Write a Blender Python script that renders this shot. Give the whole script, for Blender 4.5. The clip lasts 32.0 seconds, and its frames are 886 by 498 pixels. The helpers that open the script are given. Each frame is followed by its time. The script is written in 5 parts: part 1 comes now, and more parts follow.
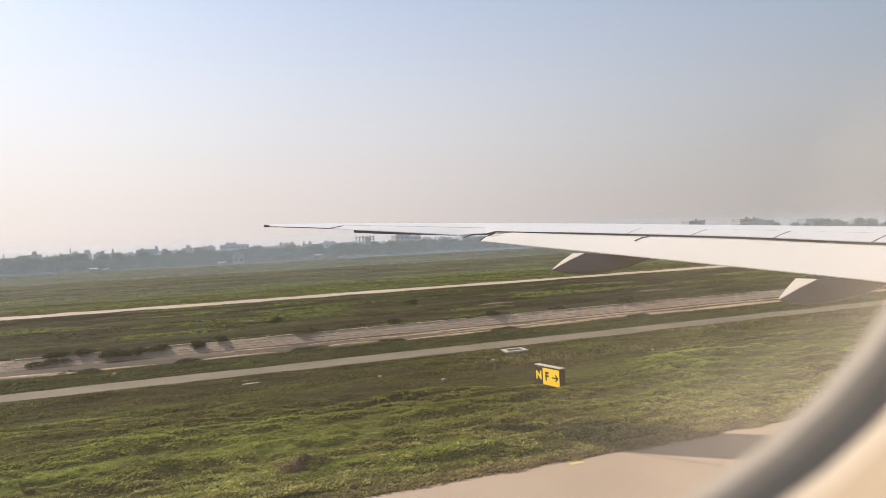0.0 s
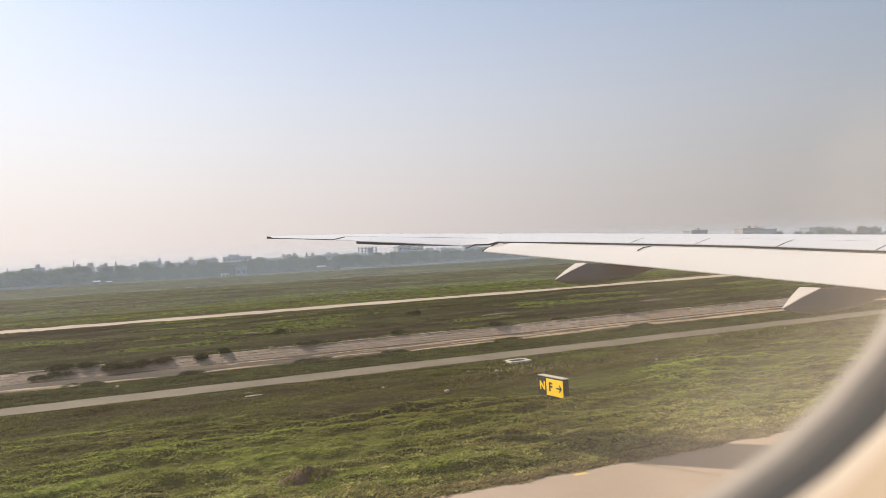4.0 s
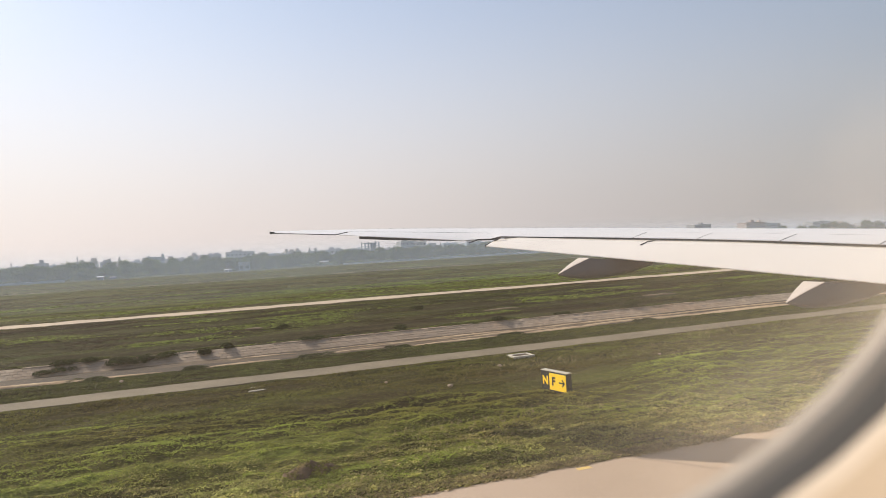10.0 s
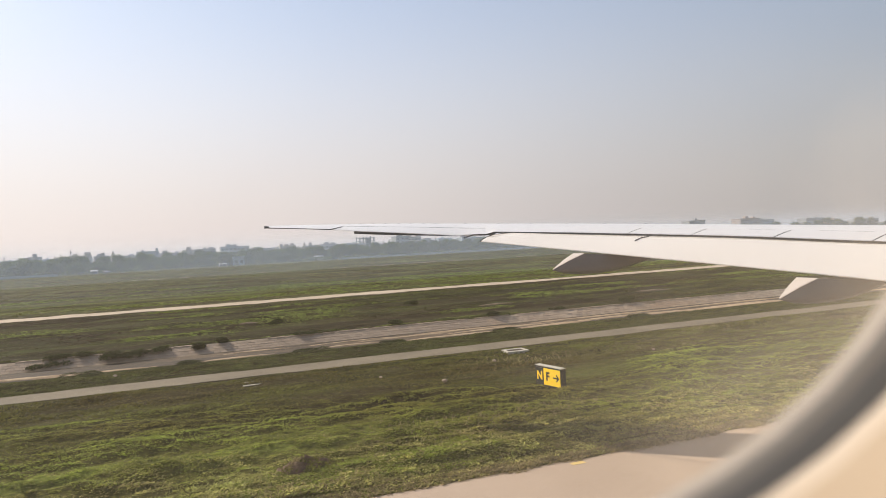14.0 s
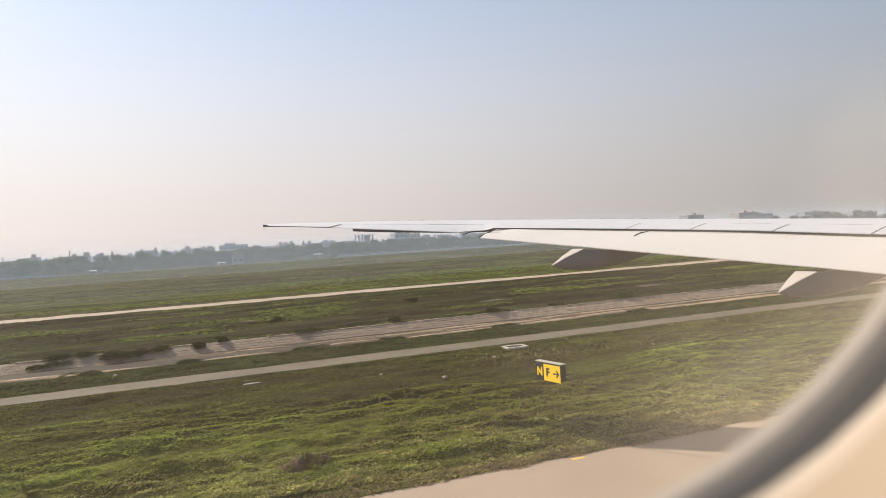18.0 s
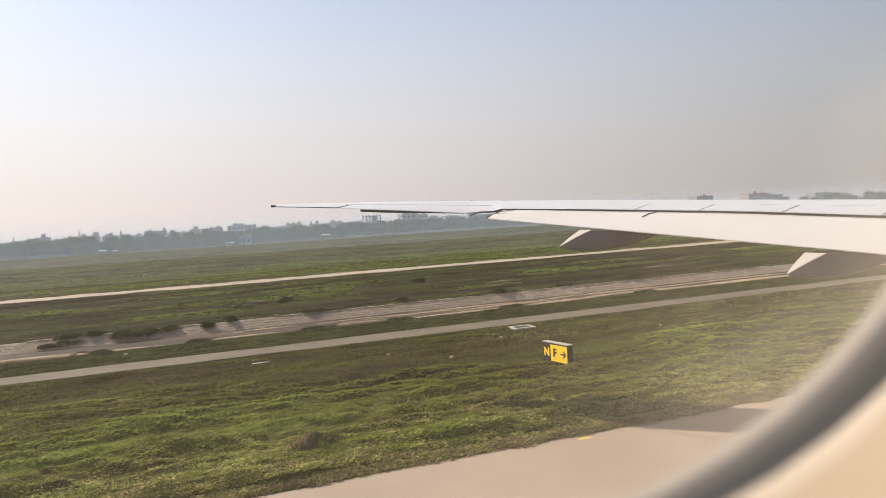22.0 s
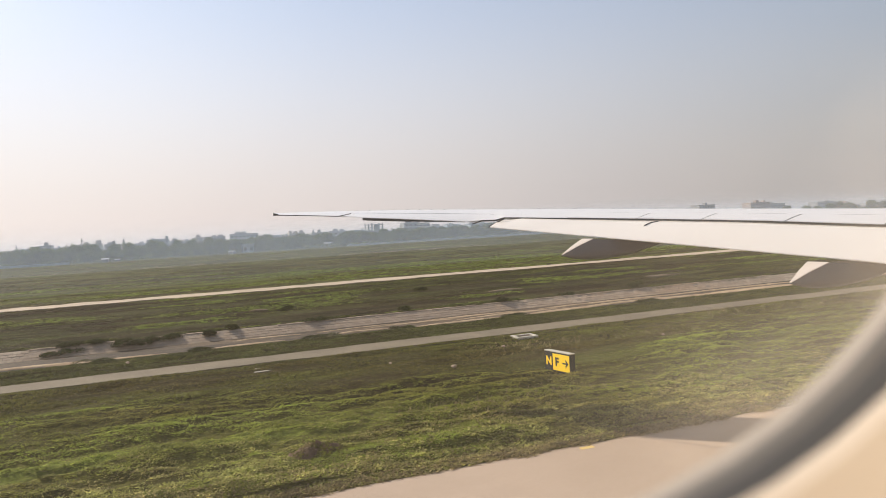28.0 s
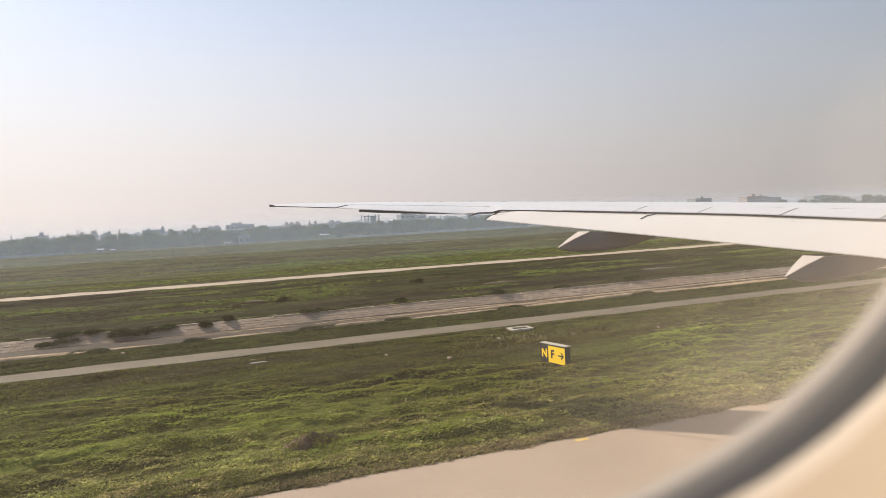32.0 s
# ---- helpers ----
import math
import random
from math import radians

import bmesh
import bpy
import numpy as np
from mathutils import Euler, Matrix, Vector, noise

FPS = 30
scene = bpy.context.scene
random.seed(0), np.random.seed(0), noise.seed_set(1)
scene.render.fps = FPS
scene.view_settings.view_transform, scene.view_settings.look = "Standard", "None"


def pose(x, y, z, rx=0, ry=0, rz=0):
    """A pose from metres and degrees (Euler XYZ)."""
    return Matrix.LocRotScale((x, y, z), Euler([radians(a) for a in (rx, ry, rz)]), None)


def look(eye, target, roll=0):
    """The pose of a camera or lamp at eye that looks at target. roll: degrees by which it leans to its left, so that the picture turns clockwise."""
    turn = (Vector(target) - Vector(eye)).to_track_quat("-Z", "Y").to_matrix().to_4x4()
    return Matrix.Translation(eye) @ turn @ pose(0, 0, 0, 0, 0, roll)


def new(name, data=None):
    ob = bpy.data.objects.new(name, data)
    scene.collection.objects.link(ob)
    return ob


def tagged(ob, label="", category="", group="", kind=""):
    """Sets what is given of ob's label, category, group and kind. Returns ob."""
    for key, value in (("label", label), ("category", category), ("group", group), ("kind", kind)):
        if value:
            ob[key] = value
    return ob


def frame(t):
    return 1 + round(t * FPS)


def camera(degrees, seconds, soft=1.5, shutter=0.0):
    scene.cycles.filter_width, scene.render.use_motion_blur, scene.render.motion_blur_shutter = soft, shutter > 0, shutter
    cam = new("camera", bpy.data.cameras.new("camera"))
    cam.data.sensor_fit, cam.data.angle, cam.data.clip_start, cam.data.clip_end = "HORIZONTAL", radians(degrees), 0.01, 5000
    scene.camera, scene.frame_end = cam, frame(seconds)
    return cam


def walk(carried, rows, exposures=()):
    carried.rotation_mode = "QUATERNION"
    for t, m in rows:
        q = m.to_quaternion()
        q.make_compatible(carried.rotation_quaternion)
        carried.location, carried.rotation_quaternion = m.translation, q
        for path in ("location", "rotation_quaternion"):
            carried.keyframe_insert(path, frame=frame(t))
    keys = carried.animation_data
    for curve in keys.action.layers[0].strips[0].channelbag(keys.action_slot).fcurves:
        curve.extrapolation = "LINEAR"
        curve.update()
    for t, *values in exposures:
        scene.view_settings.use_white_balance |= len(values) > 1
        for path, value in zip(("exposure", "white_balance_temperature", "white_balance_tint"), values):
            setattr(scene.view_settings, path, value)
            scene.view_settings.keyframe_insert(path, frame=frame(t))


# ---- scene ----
FOV = 65.03
EYE = 6.0  # window height over the taxiway
cam = camera(FOV, 32.0, soft=0.9)
cam.data.dof.use_dof = True  # sharp far off, the window rim close by is soft
cam.data.dof.focus_distance = 40.0
cam.data.dof.aperture_fstop = 4.4
# The seat stands still in the aircraft: x runs towards the nose, y outwards over the wing.
# seconds, and the turn of the hand-held camera in degrees
ROWS = [
    (0, 89.51, 2.78, -21.40),
    (0.5, 89.65, 2.85, -21.29),
    (1, 89.77, 2.88, -21.23),
    (1.5, 89.93, 3.01, -21.23),
    (2, 90.02, 3.04, -21.22),
    (2.5, 90.08, 3.05, -21.22),
    (3, 90.17, 3.04, -21.22),
    (3.5, 90.31, 3.09, -21.20),
    (5.5, 90.54, 2.98, -21.16),
    (6, 90.61, 2.89, -21.19),
    (6.5, 90.60, 2.82, -21.24),
    (7, 90.57, 2.61, -21.26),
    (7.5, 90.53, 2.70, -21.24),
    (8, 90.49, 2.89, -21.19),
    (8.5, 90.37, 2.95, -21.12),
    (9, 90.23, 2.95, -21.03),
    (9.5, 90.12, 3.06, -20.98),
    (10, 90.00, 3.20, -20.96),
    (10.5, 89.88, 3.13, -20.95),
    (11, 89.80, 3.07, -21.03),
    (11.5, 89.92, 3.16, -21.12),
    (12, 90.03, 3.24, -21.25),
    (12.5, 89.93, 3.12, -21.30),
    (13, 89.81, 3.07, -21.37),
    (13.5, 89.65, 3.04, -21.36),
    (15.5, 89.49, 3.05, -21.53),
    (16, 89.41, 3.24, -21.50),
    (16.5, 89.46, 3.52, -21.41),
    (17, 89.45, 3.51, -21.44),
    (17.5, 89.40, 3.56, -21.44),
    (18, 89.31, 3.52, -21.46),
    (18.5, 89.02, 3.51, -21.58),
    (19, 88.55, 3.43, -21.80),
    (19.5, 88.18, 3.54, -22.01),
    (20, 87.85, 3.48, -22.00),
    (20.5, 87.70, 3.45, -21.85),
    (21, 87.64, 3.41, -21.45),
    (21.5, 87.68, 3.35, -21.08),
    (22, 87.75, 3.43, -20.84),
    (22.5, 87.74, 3.30, -20.73),
    (23, 87.86, 3.37, -20.73),
    (23.5, 87.97, 3.43, -20.74),
    (24, 88.04, 3.37, -20.75),
    (24.5, 88.12, 3.36, -20.76),
    (25, 88.25, 3.36, -20.76),
    (25.5, 88.39, 3.46, -20.80),
    (27.5, 88.43, 3.37, -20.73),
    (28, 88.47, 3.37, -20.67),
    (28.5, 88.54, 3.37, -20.67),
    (29, 88.54, 3.19, -20.64),
    (29.5, 88.54, 3.08, -20.69),
    (30, 88.43, 3.18, -20.78),
    (30.5, 88.21, 3.28, -20.85),
    (31, 87.92, 3.27, -20.89),
    (31.5, 87.80, 3.18, -20.93),
    (32, 87.80, 3.07, -20.96),
]
# the hand sinks a few millimetres in front of the pane
SINK_T = [0, 3, 6, 9, 11, 12, 13.5, 17.5, 19, 20, 21, 22, 23, 25.5, 29, 30, 31, 32]
SINK_Z = [0.0035, 0.0022, -0.0005, 0.001, -0.0018, -0.0026, -0.0015, -0.0015, -0.0002, 0.0015, 0.0015, 0.0006, -0.001, -0.001, -0.0012, -0.0006, 0.0006, 0.0]
walk(cam, [(t, pose(0, 0, EYE + float(np.interp(t, SINK_T, SINK_Z)), rx, ry, rz)) for t, rx, ry, rz in ROWS], exposures=[(0.0, 0.0), (32.0, 0.0)])

# ---- light ----
SUN_AZ = math.atan2(0.858, -0.513)   # from the nose, turning outwards
SUN_EL = radians(33.4)
sun_dir = Vector((math.cos(SUN_AZ) * math.cos(SUN_EL), math.sin(SUN_AZ) * math.cos(SUN_EL), math.sin(SUN_EL)))

# haze colours from away from the sun to right at it
HAZE = [(0.0, (0.33, 0.328, 0.342)), (0.60, (0.412, 0.393, 0.402)), (0.86, (0.785, 0.70, 0.685)), (1.0, (1.07, 0.96, 0.92))]
world = bpy.data.worlds.new("sky")
scene.world = world
world.use_nodes = True
wn = world.node_tree
wn.nodes.clear()
w_out = wn.nodes.new("ShaderNodeOutputWorld")
w_bg = wn.nodes.new("ShaderNodeBackground")
w_sky = wn.nodes.new("ShaderNodeTexSky")
w_sky.sky_type = "NISHITA"
w_sky.sun_disc = False
w_sky.sun_elevation = SUN_EL
w_sky.sun_rotation = math.pi / 2 - SUN_AZ
w_sky.altitude = 10
w_sky.air_density = 1.0
w_sky.dust_density = 0.4
w_sky.ozone_density = 1.5
w_gain = wn.nodes.new("ShaderNodeVectorMath")
w_gain.operation = "MULTIPLY"
w_gain.inputs[1].default_value = (0.146, 0.152, 0.149)
wn.links.new(w_sky.outputs[0], w_gain.inputs[0])
# dust haze: thick at the horizon, thin overhead, brighter towards the sun
w_tc = wn.nodes.new("ShaderNodeTexCoord")
w_sep = wn.nodes.new("ShaderNodeSeparateXYZ")
wn.links.new(w_tc.outputs["Generated"], w_sep.inputs[0])
w_dot = wn.nodes.new("ShaderNodeVectorMath")
w_dot.operation = "DOT_PRODUCT"
w_dot.inputs[1].default_value = sun_dir
wn.links.new(w_tc.outputs["Generated"], w_dot.inputs[0])
w_haze = wn.nodes.new("ShaderNodeValToRGB")
while len(w_haze.color_ramp.elements) < len(HAZE):
    w_haze.color_ramp.elements.new(0.5)
for i, (p, c) in enumerate(HAZE):
    w_haze.color_ramp.elements[i].position, w_haze.color_ramp.elements[i].color = p, (*c, 1)
w_map = wn.nodes.new("ShaderNodeMapRange")
w_map.inputs[1].default_value, w_map.inputs[2].default_value = -1.0, 1.0
wn.links.new(w_dot.outputs["Value"], w_map.inputs[0])
wn.links.new(w_map.outputs[0], w_haze.inputs[0])
w_amount = wn.nodes.new("ShaderNodeMapRange")
w_amount.interpolation_type = "SMOOTHSTEP"
w_amount.inputs[1].default_value, w_amount.inputs[2].default_value = 0.02, 0.42
w_amount.inputs[3].default_value, w_amount.inputs[4].default_value = 0.97, 0.30
wn.links.new(w_sep.outputs[2], w_amount.inputs[0])
w_mix = wn.nodes.new("ShaderNodeMix")
w_mix.data_type = "RGBA"
wn.links.new(w_amount.outputs[0], w_mix.inputs[0])
wn.links.new(w_gain.outputs[0], w_mix.inputs[6])
wn.links.new(w_haze.outputs[0], w_mix.inputs[7])
w_bg.inputs["Strength"].default_value = 1.0
wn.links.new(w_mix.outputs[2], w_bg.inputs["Color"])
wn.links.new(w_bg.outputs[0], w_out.inputs["Surface"])

lamp = bpy.data.lights.new("sun", "SUN")
lamp.energy = 5.0
lamp.angle = radians(0.8)
lamp.color = (1.0, 0.90, 0.76)
sun = new("sun", lamp)
sun.matrix_world = look((0, 0, 40), Vector((0, 0, 40)) - sun_dir)

# ---- materials ----
def nodes_of(name):
    m = bpy.data.materials.new(name)
    m.use_nodes = True
    nt = m.node_tree
    return m, nt, nt.nodes["Principled BSDF"]


def noise_node(nt, scale, detail=4.0, stretch=(1, 1, 1), rough=0.55):
    tc = nt.nodes.new("ShaderNodeTexCoord")
    mp = nt.nodes.new("ShaderNodeMapping")
    mp.inputs["Scale"].default_value = stretch
    no = nt.nodes.new("ShaderNodeTexNoise")
    no.inputs["Scale"].default_value = scale
    no.inputs["Detail"].default_value = detail
    no.inputs["Roughness"].default_value = rough
    nt.links.new(tc.outputs["Object"], mp.inputs["Vector"])
    nt.links.new(mp.outputs[0], no.inputs["Vector"])
    return no.outputs["Fac"]


def ramp(nt, fac, stops):
    r = nt.nodes.new("ShaderNodeValToRGB")
    els = r.color_ramp.elements
    while len(els) < len(stops):
        els.new(0.5)
    for e, (p, c) in zip(els, stops):
        e.position = p
        e.color = (*c, 1)
    nt.links.new(fac, r.inputs[0])
    return r.outputs[0]


def mix(nt, fac, a, b, blend="MIX"):
    m = nt.nodes.new("ShaderNodeMix")
    m.data_type, m.blend_type = "RGBA", blend
    for sock, v in ((m.inputs[0], fac), (m.inputs[6], a), (m.inputs[7], b)):
        if isinstance(v, bpy.types.NodeSocket):
            nt.links.new(v, sock)
        elif isinstance(v, tuple):
            sock.default_value = (*v, 1)
        else:
            sock.default_value = v
    return m.outputs[2]


def bump(nt, bs, height, strength, distance):
    b = nt.nodes.new("ShaderNodeBump")
    b.inputs["Strength"].default_value = strength
    b.inputs["Distance"].default_value = distance
    nt.links.new(height, b.inputs["Height"])
    nt.links.new(b.outputs[0], bs.inputs["Normal"])


def island(nt):
    return nt.nodes.new("ShaderNodeNewGeometry").outputs["Random Per Island"]


def object_random(nt):
    return nt.nodes.new("ShaderNodeObjectInfo").outputs["Random"]


def surface(name, dark, light, scale, rough=0.8, grain=None, bump_by=0.0, metal=0.0, stretch=(1, 1, 1), spread=0.18):
    """A worn surface: two colours by a coarse noise, fine grain over it, and relief."""
    m, nt, bs = nodes_of(name)
    coarse = noise_node(nt, scale, 5, stretch)
    fine = noise_node(nt, grain or scale * 14, 3, stretch)
    col = ramp(nt, coarse, [(0.5 - spread, dark), (0.5 + spread, light)])
    col = mix(nt, 0.35, col, ramp(nt, fine, [(0.3, dark), (0.7, light)]))
    nt.links.new(col, bs.inputs["Base Color"])
    bs.inputs["Roughness"].default_value = rough
    bs.inputs["Metallic"].default_value = metal
    if rough >= 0.85:
        bs.inputs["Specular IOR Level"].default_value = 0.25
    if bump_by:
        bump(nt, bs, fine, 0.6, bump_by)
    return m


M = {}
M["wing_paint"] = surface("wing_paint", (0.78, 0.755, 0.735), (0.85, 0.825, 0.805), 0.5, 0.38, 6, stretch=(1, 0.25, 1))
M["flap_paint"] = surface("flap_paint", (0.87, 0.787, 0.69), (0.93, 0.847, 0.75), 0.4, 0.42, 5, stretch=(0.3, 1, 1))
M["fairing_shaded_grey"] = surface("fairing_shaded_grey", (0.098, 0.098, 0.106), (0.128, 0.128, 0.138), 0.8, 0.45, 8)
# dark small fittings, and strips painted as shade in the wing's gaps
M["fittings_and_gap_shade"] = surface("fittings_and_gap_shade", (0.02, 0.02, 0.022), (0.045, 0.045, 0.05), 3, 0.6)
M["cabin_plastic"] = surface("cabin_plastic", (0.365, 0.278, 0.184), (0.405, 0.31, 0.212), 6, 0.55, 300)
# surround's plastic again, brighter: the lip's sunlight is put into the colour
M["cabin_sunlit_cream"] = surface("cabin_sunlit_cream", (0.50, 0.41, 0.32), (0.54, 0.45, 0.35), 6, 0.5, 300)
M["cabin_dark"] = surface("cabin_dark", (0.30, 0.27, 0.24), (0.34, 0.31, 0.28), 5, 0.7)
M["seal_grey"] = surface("seal_grey", (0.042, 0.040, 0.039), (0.056, 0.054, 0.052), 10, 0.65, 200)
M["rim_shading_grey"] = surface("rim_shading_grey", (0.12, 0.112, 0.105), (0.15, 0.14, 0.13), 10, 0.65, 200)
M["frame_beige"] = surface("frame_beige", (0.30, 0.26, 0.22), (0.35, 0.305, 0.26), 10, 0.6, 200)
M["concrete_taxi"] = surface("concrete_taxi", (0.40, 0.30, 0.22), (0.50, 0.38, 0.285), 0.25, 0.85, 9, 0.004)
M["deck_sunlit_paint"] = surface("deck_sunlit_paint", (0.56, 0.48, 0.41), (0.63, 0.545, 0.47), 0.8, 0.5)
M["asphalt_road"] = surface("asphalt_road", (0.14, 0.112, 0.074), (0.225, 0.182, 0.12), 0.35, 0.9, 12, 0.01)
M["dirt_track"] = surface("dirt_track", (0.37, 0.285, 0.20), (0.56, 0.45, 0.335), 0.3, 0.95, 4, 0.03, stretch=(0.3, 1, 1))
M["sand"] = surface("sand", (0.22, 0.155, 0.10), (0.42, 0.31, 0.21), 0.9, 0.95, 5, 0.02)
M["sand_orange"] = surface("sand_orange", (0.30, 0.20, 0.115), (0.56, 0.41, 0.26), 1.2, 0.95, 9, 0.02)
M["mud"] = surface("mud", (0.035, 0.025, 0.016), (0.125, 0.085, 0.05), 0.5, 0.9, 4, 0.02, stretch=(0.25, 1, 1), spread=0.07)
def stone_material():
    """Pale dressed stone; every block has its own tone, and rain has streaked it."""
    m = surface("stone", (0.325, 0.258, 0.196), (0.475, 0.39, 0.308), 0.5, 0.9, 6, 0.01)
    nt = m.node_tree
    bs = nt.nodes["Principled BSDF"]
    col = bs.inputs["Base Color"].links[0].from_socket
    stain = noise_node(nt, 0.11, 3, (0.5, 1, 1))
    col = mix(nt, 1.0, col, ramp(nt, stain, [(0.38, (1.0, 1.0, 0.98)), (0.5, (1.03, 0.98, 0.92)), (0.64, (0.99, 0.86, 0.74))]), "MULTIPLY")
    for pick in (object_random(nt), island(nt)):
        col = mix(nt, 1.0, col, ramp(nt, pick, [(0.0, (0.87, 0.86, 0.85)), (0.7, (1.02, 1.01, 1.0)), (1.0, (1.10, 1.09, 1.07))]), "MULTIPLY")
    nt.links.new(col, bs.inputs["Base Color"])
    return m


M["stone"] = stone_material()
M["mortar"] = surface("mortar", (0.27, 0.212, 0.16), (0.38, 0.305, 0.235), 2, 0.95)
M["earth"] = surface("earth", (0.08, 0.052, 0.032), (0.21, 0.138, 0.085), 2.5, 0.95, 14, 0.02)
M["bark"] = surface("bark", (0.07, 0.055, 0.04), (0.14, 0.11, 0.085), 2, 0.95)
M["sign_black"] = surface("sign_black", (0.012, 0.012, 0.012), (0.025, 0.025, 0.025), 4, 0.5)
M["sign_yellow"] = surface("sign_yellow", (0.80, 0.50, 0.01), (0.86, 0.56, 0.02), 4, 0.45)
M["sign_yellow"].node_tree.nodes["Principled BSDF"].inputs["Emission Color"].default_value = (1.0, 0.62, 0.02, 1)  # added glow to brighten the yellow
M["sign_yellow"].node_tree.nodes["Principled BSDF"].inputs["Emission Strength"].default_value = 0.35
M["sign_white"] = surface("sign_white", (0.50, 0.45, 0.34), (0.60, 0.55, 0.43), 4, 0.5)
M["marking_yellow"] = surface("marking_yellow", (0.62, 0.42, 0.12), (0.75, 0.55, 0.20), 3, 0.7)
M["chamber_concrete"] = surface("chamber_concrete", (0.48, 0.43, 0.34), (0.64, 0.58, 0.48), 2, 0.9)
M["paint_white"] = surface("paint_white", (0.45, 0.45, 0.45), (0.6, 0.6, 0.59), 0.3, 0.7)


def ground_material():
    """Soil and turf: bands of different growth run along the taxiway, broken up by noise."""
    m, nt, bs = nodes_of("turf")
    tc = nt.nodes.new("ShaderNodeTexCoord")
    sep = nt.nodes.new("ShaderNodeSeparateXYZ")
    nt.links.new(tc.outputs["Object"], sep.inputs[0])
    big = noise_node(nt, 0.05, 4, (0.35, 1, 1))
    mid = noise_node(nt, 0.22, 5, (0.4, 1, 1))
    fine = noise_node(nt, 2.2, 4, (0.6, 1, 1))
    # distance from the taxiway, pushed about by noise
    ad = nt.nodes.new("ShaderNodeMath"); ad.operation = "MULTIPLY_ADD"
    nt.links.new(mid, ad.inputs[0]); ad.inputs[1].default_value = 14.0
    nt.links.new(sep.outputs[1], ad.inputs[2])
    mr = nt.nodes.new("ShaderNodeMapRange")
    nt.links.new(ad.outputs[0], mr.inputs[0])
    mr.inputs[1].default_value, mr.inputs[2].default_value = 17.0, 137.0
    near_green, dry, olive, dark, green = (0.155, 0.16, 0.036), (0.24, 0.18, 0.11), (0.05, 0.043, 0.016), (0.038, 0.034, 0.016), (0.10, 0.103, 0.039)
    band = ramp(nt, mr.outputs[0], [(0.0, dry), (0.045, near_green), (0.10, near_green), (0.15, olive), (0.24, olive), (0.33, dark),
                                    (0.56, dark), (0.62, olive), (0.70, green), (0.80, green), (0.90, (0.108, 0.108, 0.041)), (1.0, (0.112, 0.108, 0.045))])
    col = mix(nt, ramp(nt, big, [(0.42, (0, 0, 0)), (0.62, (1, 1, 1))]), band, mix(nt, 0.7, band, (0.058, 0.044, 0.021)))
    wide = noise_node(nt, 0.06, 3, (0.3, 1, 1))
    far_out = ramp(nt, mr.outputs[0], [(0.26, (0, 0, 0)), (0.32, (0.75, 0.75, 0.75))])
    col = mix(nt, mix(nt, 1.0, far_out, ramp(nt, wide, [(0.52, (0, 0, 0)), (0.62, (1, 1, 1))]), "MULTIPLY"), col, (0.072, 0.084, 0.028))
    col = mix(nt, mix(nt, 1.0, far_out, ramp(nt, wide, [(0.36, (1, 1, 1)), (0.45, (0, 0, 0))]), "MULTIPLY"), col, (0.048, 0.037, 0.026))
    col = mix(nt, ramp(nt, fine, [(0.35, (0, 0, 0)), (0.75, (0.7, 0.7, 0.7))]), col, mix(nt, 0.55, col, (0.045, 0.045, 0.016)))
    streak = noise_node(nt, 0.22, 5, (0.16, 1, 1), 0.6)
    col = mix(nt, 1.0, col, ramp(nt, streak, [(0.38, (0.55, 0.52, 0.5)), (0.5, (0.95, 0.93, 0.9)), (0.64, (1.35, 1.6, 1.2))]), "MULTIPLY")
    nt.links.new(col, bs.inputs["Base Color"])
    bs.inputs["Roughness"].default_value = 0.95
    bs.inputs["Specular IOR Level"].default_value = 0.03
    grit = noise_node(nt, 7.0, 4, (0.7, 1, 1), 0.65)
    col = mix(nt, 1.0, col, ramp(nt, grit, [(0.32, (0.5, 0.48, 0.46)), (0.5, (0.95, 0.95, 0.93)), (0.7, (1.45, 1.42, 1.3))]), "MULTIPLY")
    nt.links.new(col, bs.inputs["Base Color"])
    bump(nt, bs, fine, 0.9, 0.12)
    return m


def leaf_material(name, colours, scale, through_by=0.4, vary=0.57, spread=0.2, streaks=0.0):
    """Leaves: colour by island and by a patchy noise, with light passing through."""
    m, nt, bs = nodes_of(name)
    patch = noise_node(nt, scale, 4, (0.4, 1, 1))
    n = len(colours)
    col = ramp(nt, patch, [(0.5 - spread + 2 * spread * i / (n - 1), c) for i, c in enumerate(colours)])
    lum = ramp(nt, island(nt), [(0.0, (1 - vary, 1 - vary, 0.92 - vary)), (1.0, (1 + vary, 1 + vary, 0.85 + vary))])
    col = mix(nt, 1.0, col, lum, "MULTIPLY")
    tone = noise_node(nt, scale * 7, 3, (0.4, 1, 1))
    streak = noise_node(nt, 0.22, 5, (0.16, 1, 1), 0.6)
    col = mix(nt, streaks, col, mix(nt, 1.0, col, ramp(nt, streak, [(0.38, (0.55, 0.52, 0.5)), (0.5, (0.95, 0.93, 0.9)), (0.64, (1.35, 1.6, 1.2))]), "MULTIPLY"))
    col = mix(nt, 1.0, col, ramp(nt, tone, [(0.36, (0.68, 0.66, 0.66)), (0.64, (1.27, 1.29, 1.2))]), "MULTIPLY")
    nt.links.new(col, bs.inputs["Base Color"])
    bs.inputs["Roughness"].default_value = 0.7
    bs.inputs["Specular IOR Level"].default_value = 0.12
    tr = nt.nodes.new("ShaderNodeBsdfTranslucent")
    nt.links.new(col, tr.inputs["Color"])
    mx = nt.nodes.new("ShaderNodeMixShader")
    mx.inputs[0].default_value = through_by
    out = nt.nodes["Material Output"]
    nt.links.new(bs.outputs[0], mx.inputs[1])
    nt.links.new(tr.outputs[0], mx.inputs[2])
    nt.links.new(mx.outputs[0], out.inputs["Surface"])
    return m


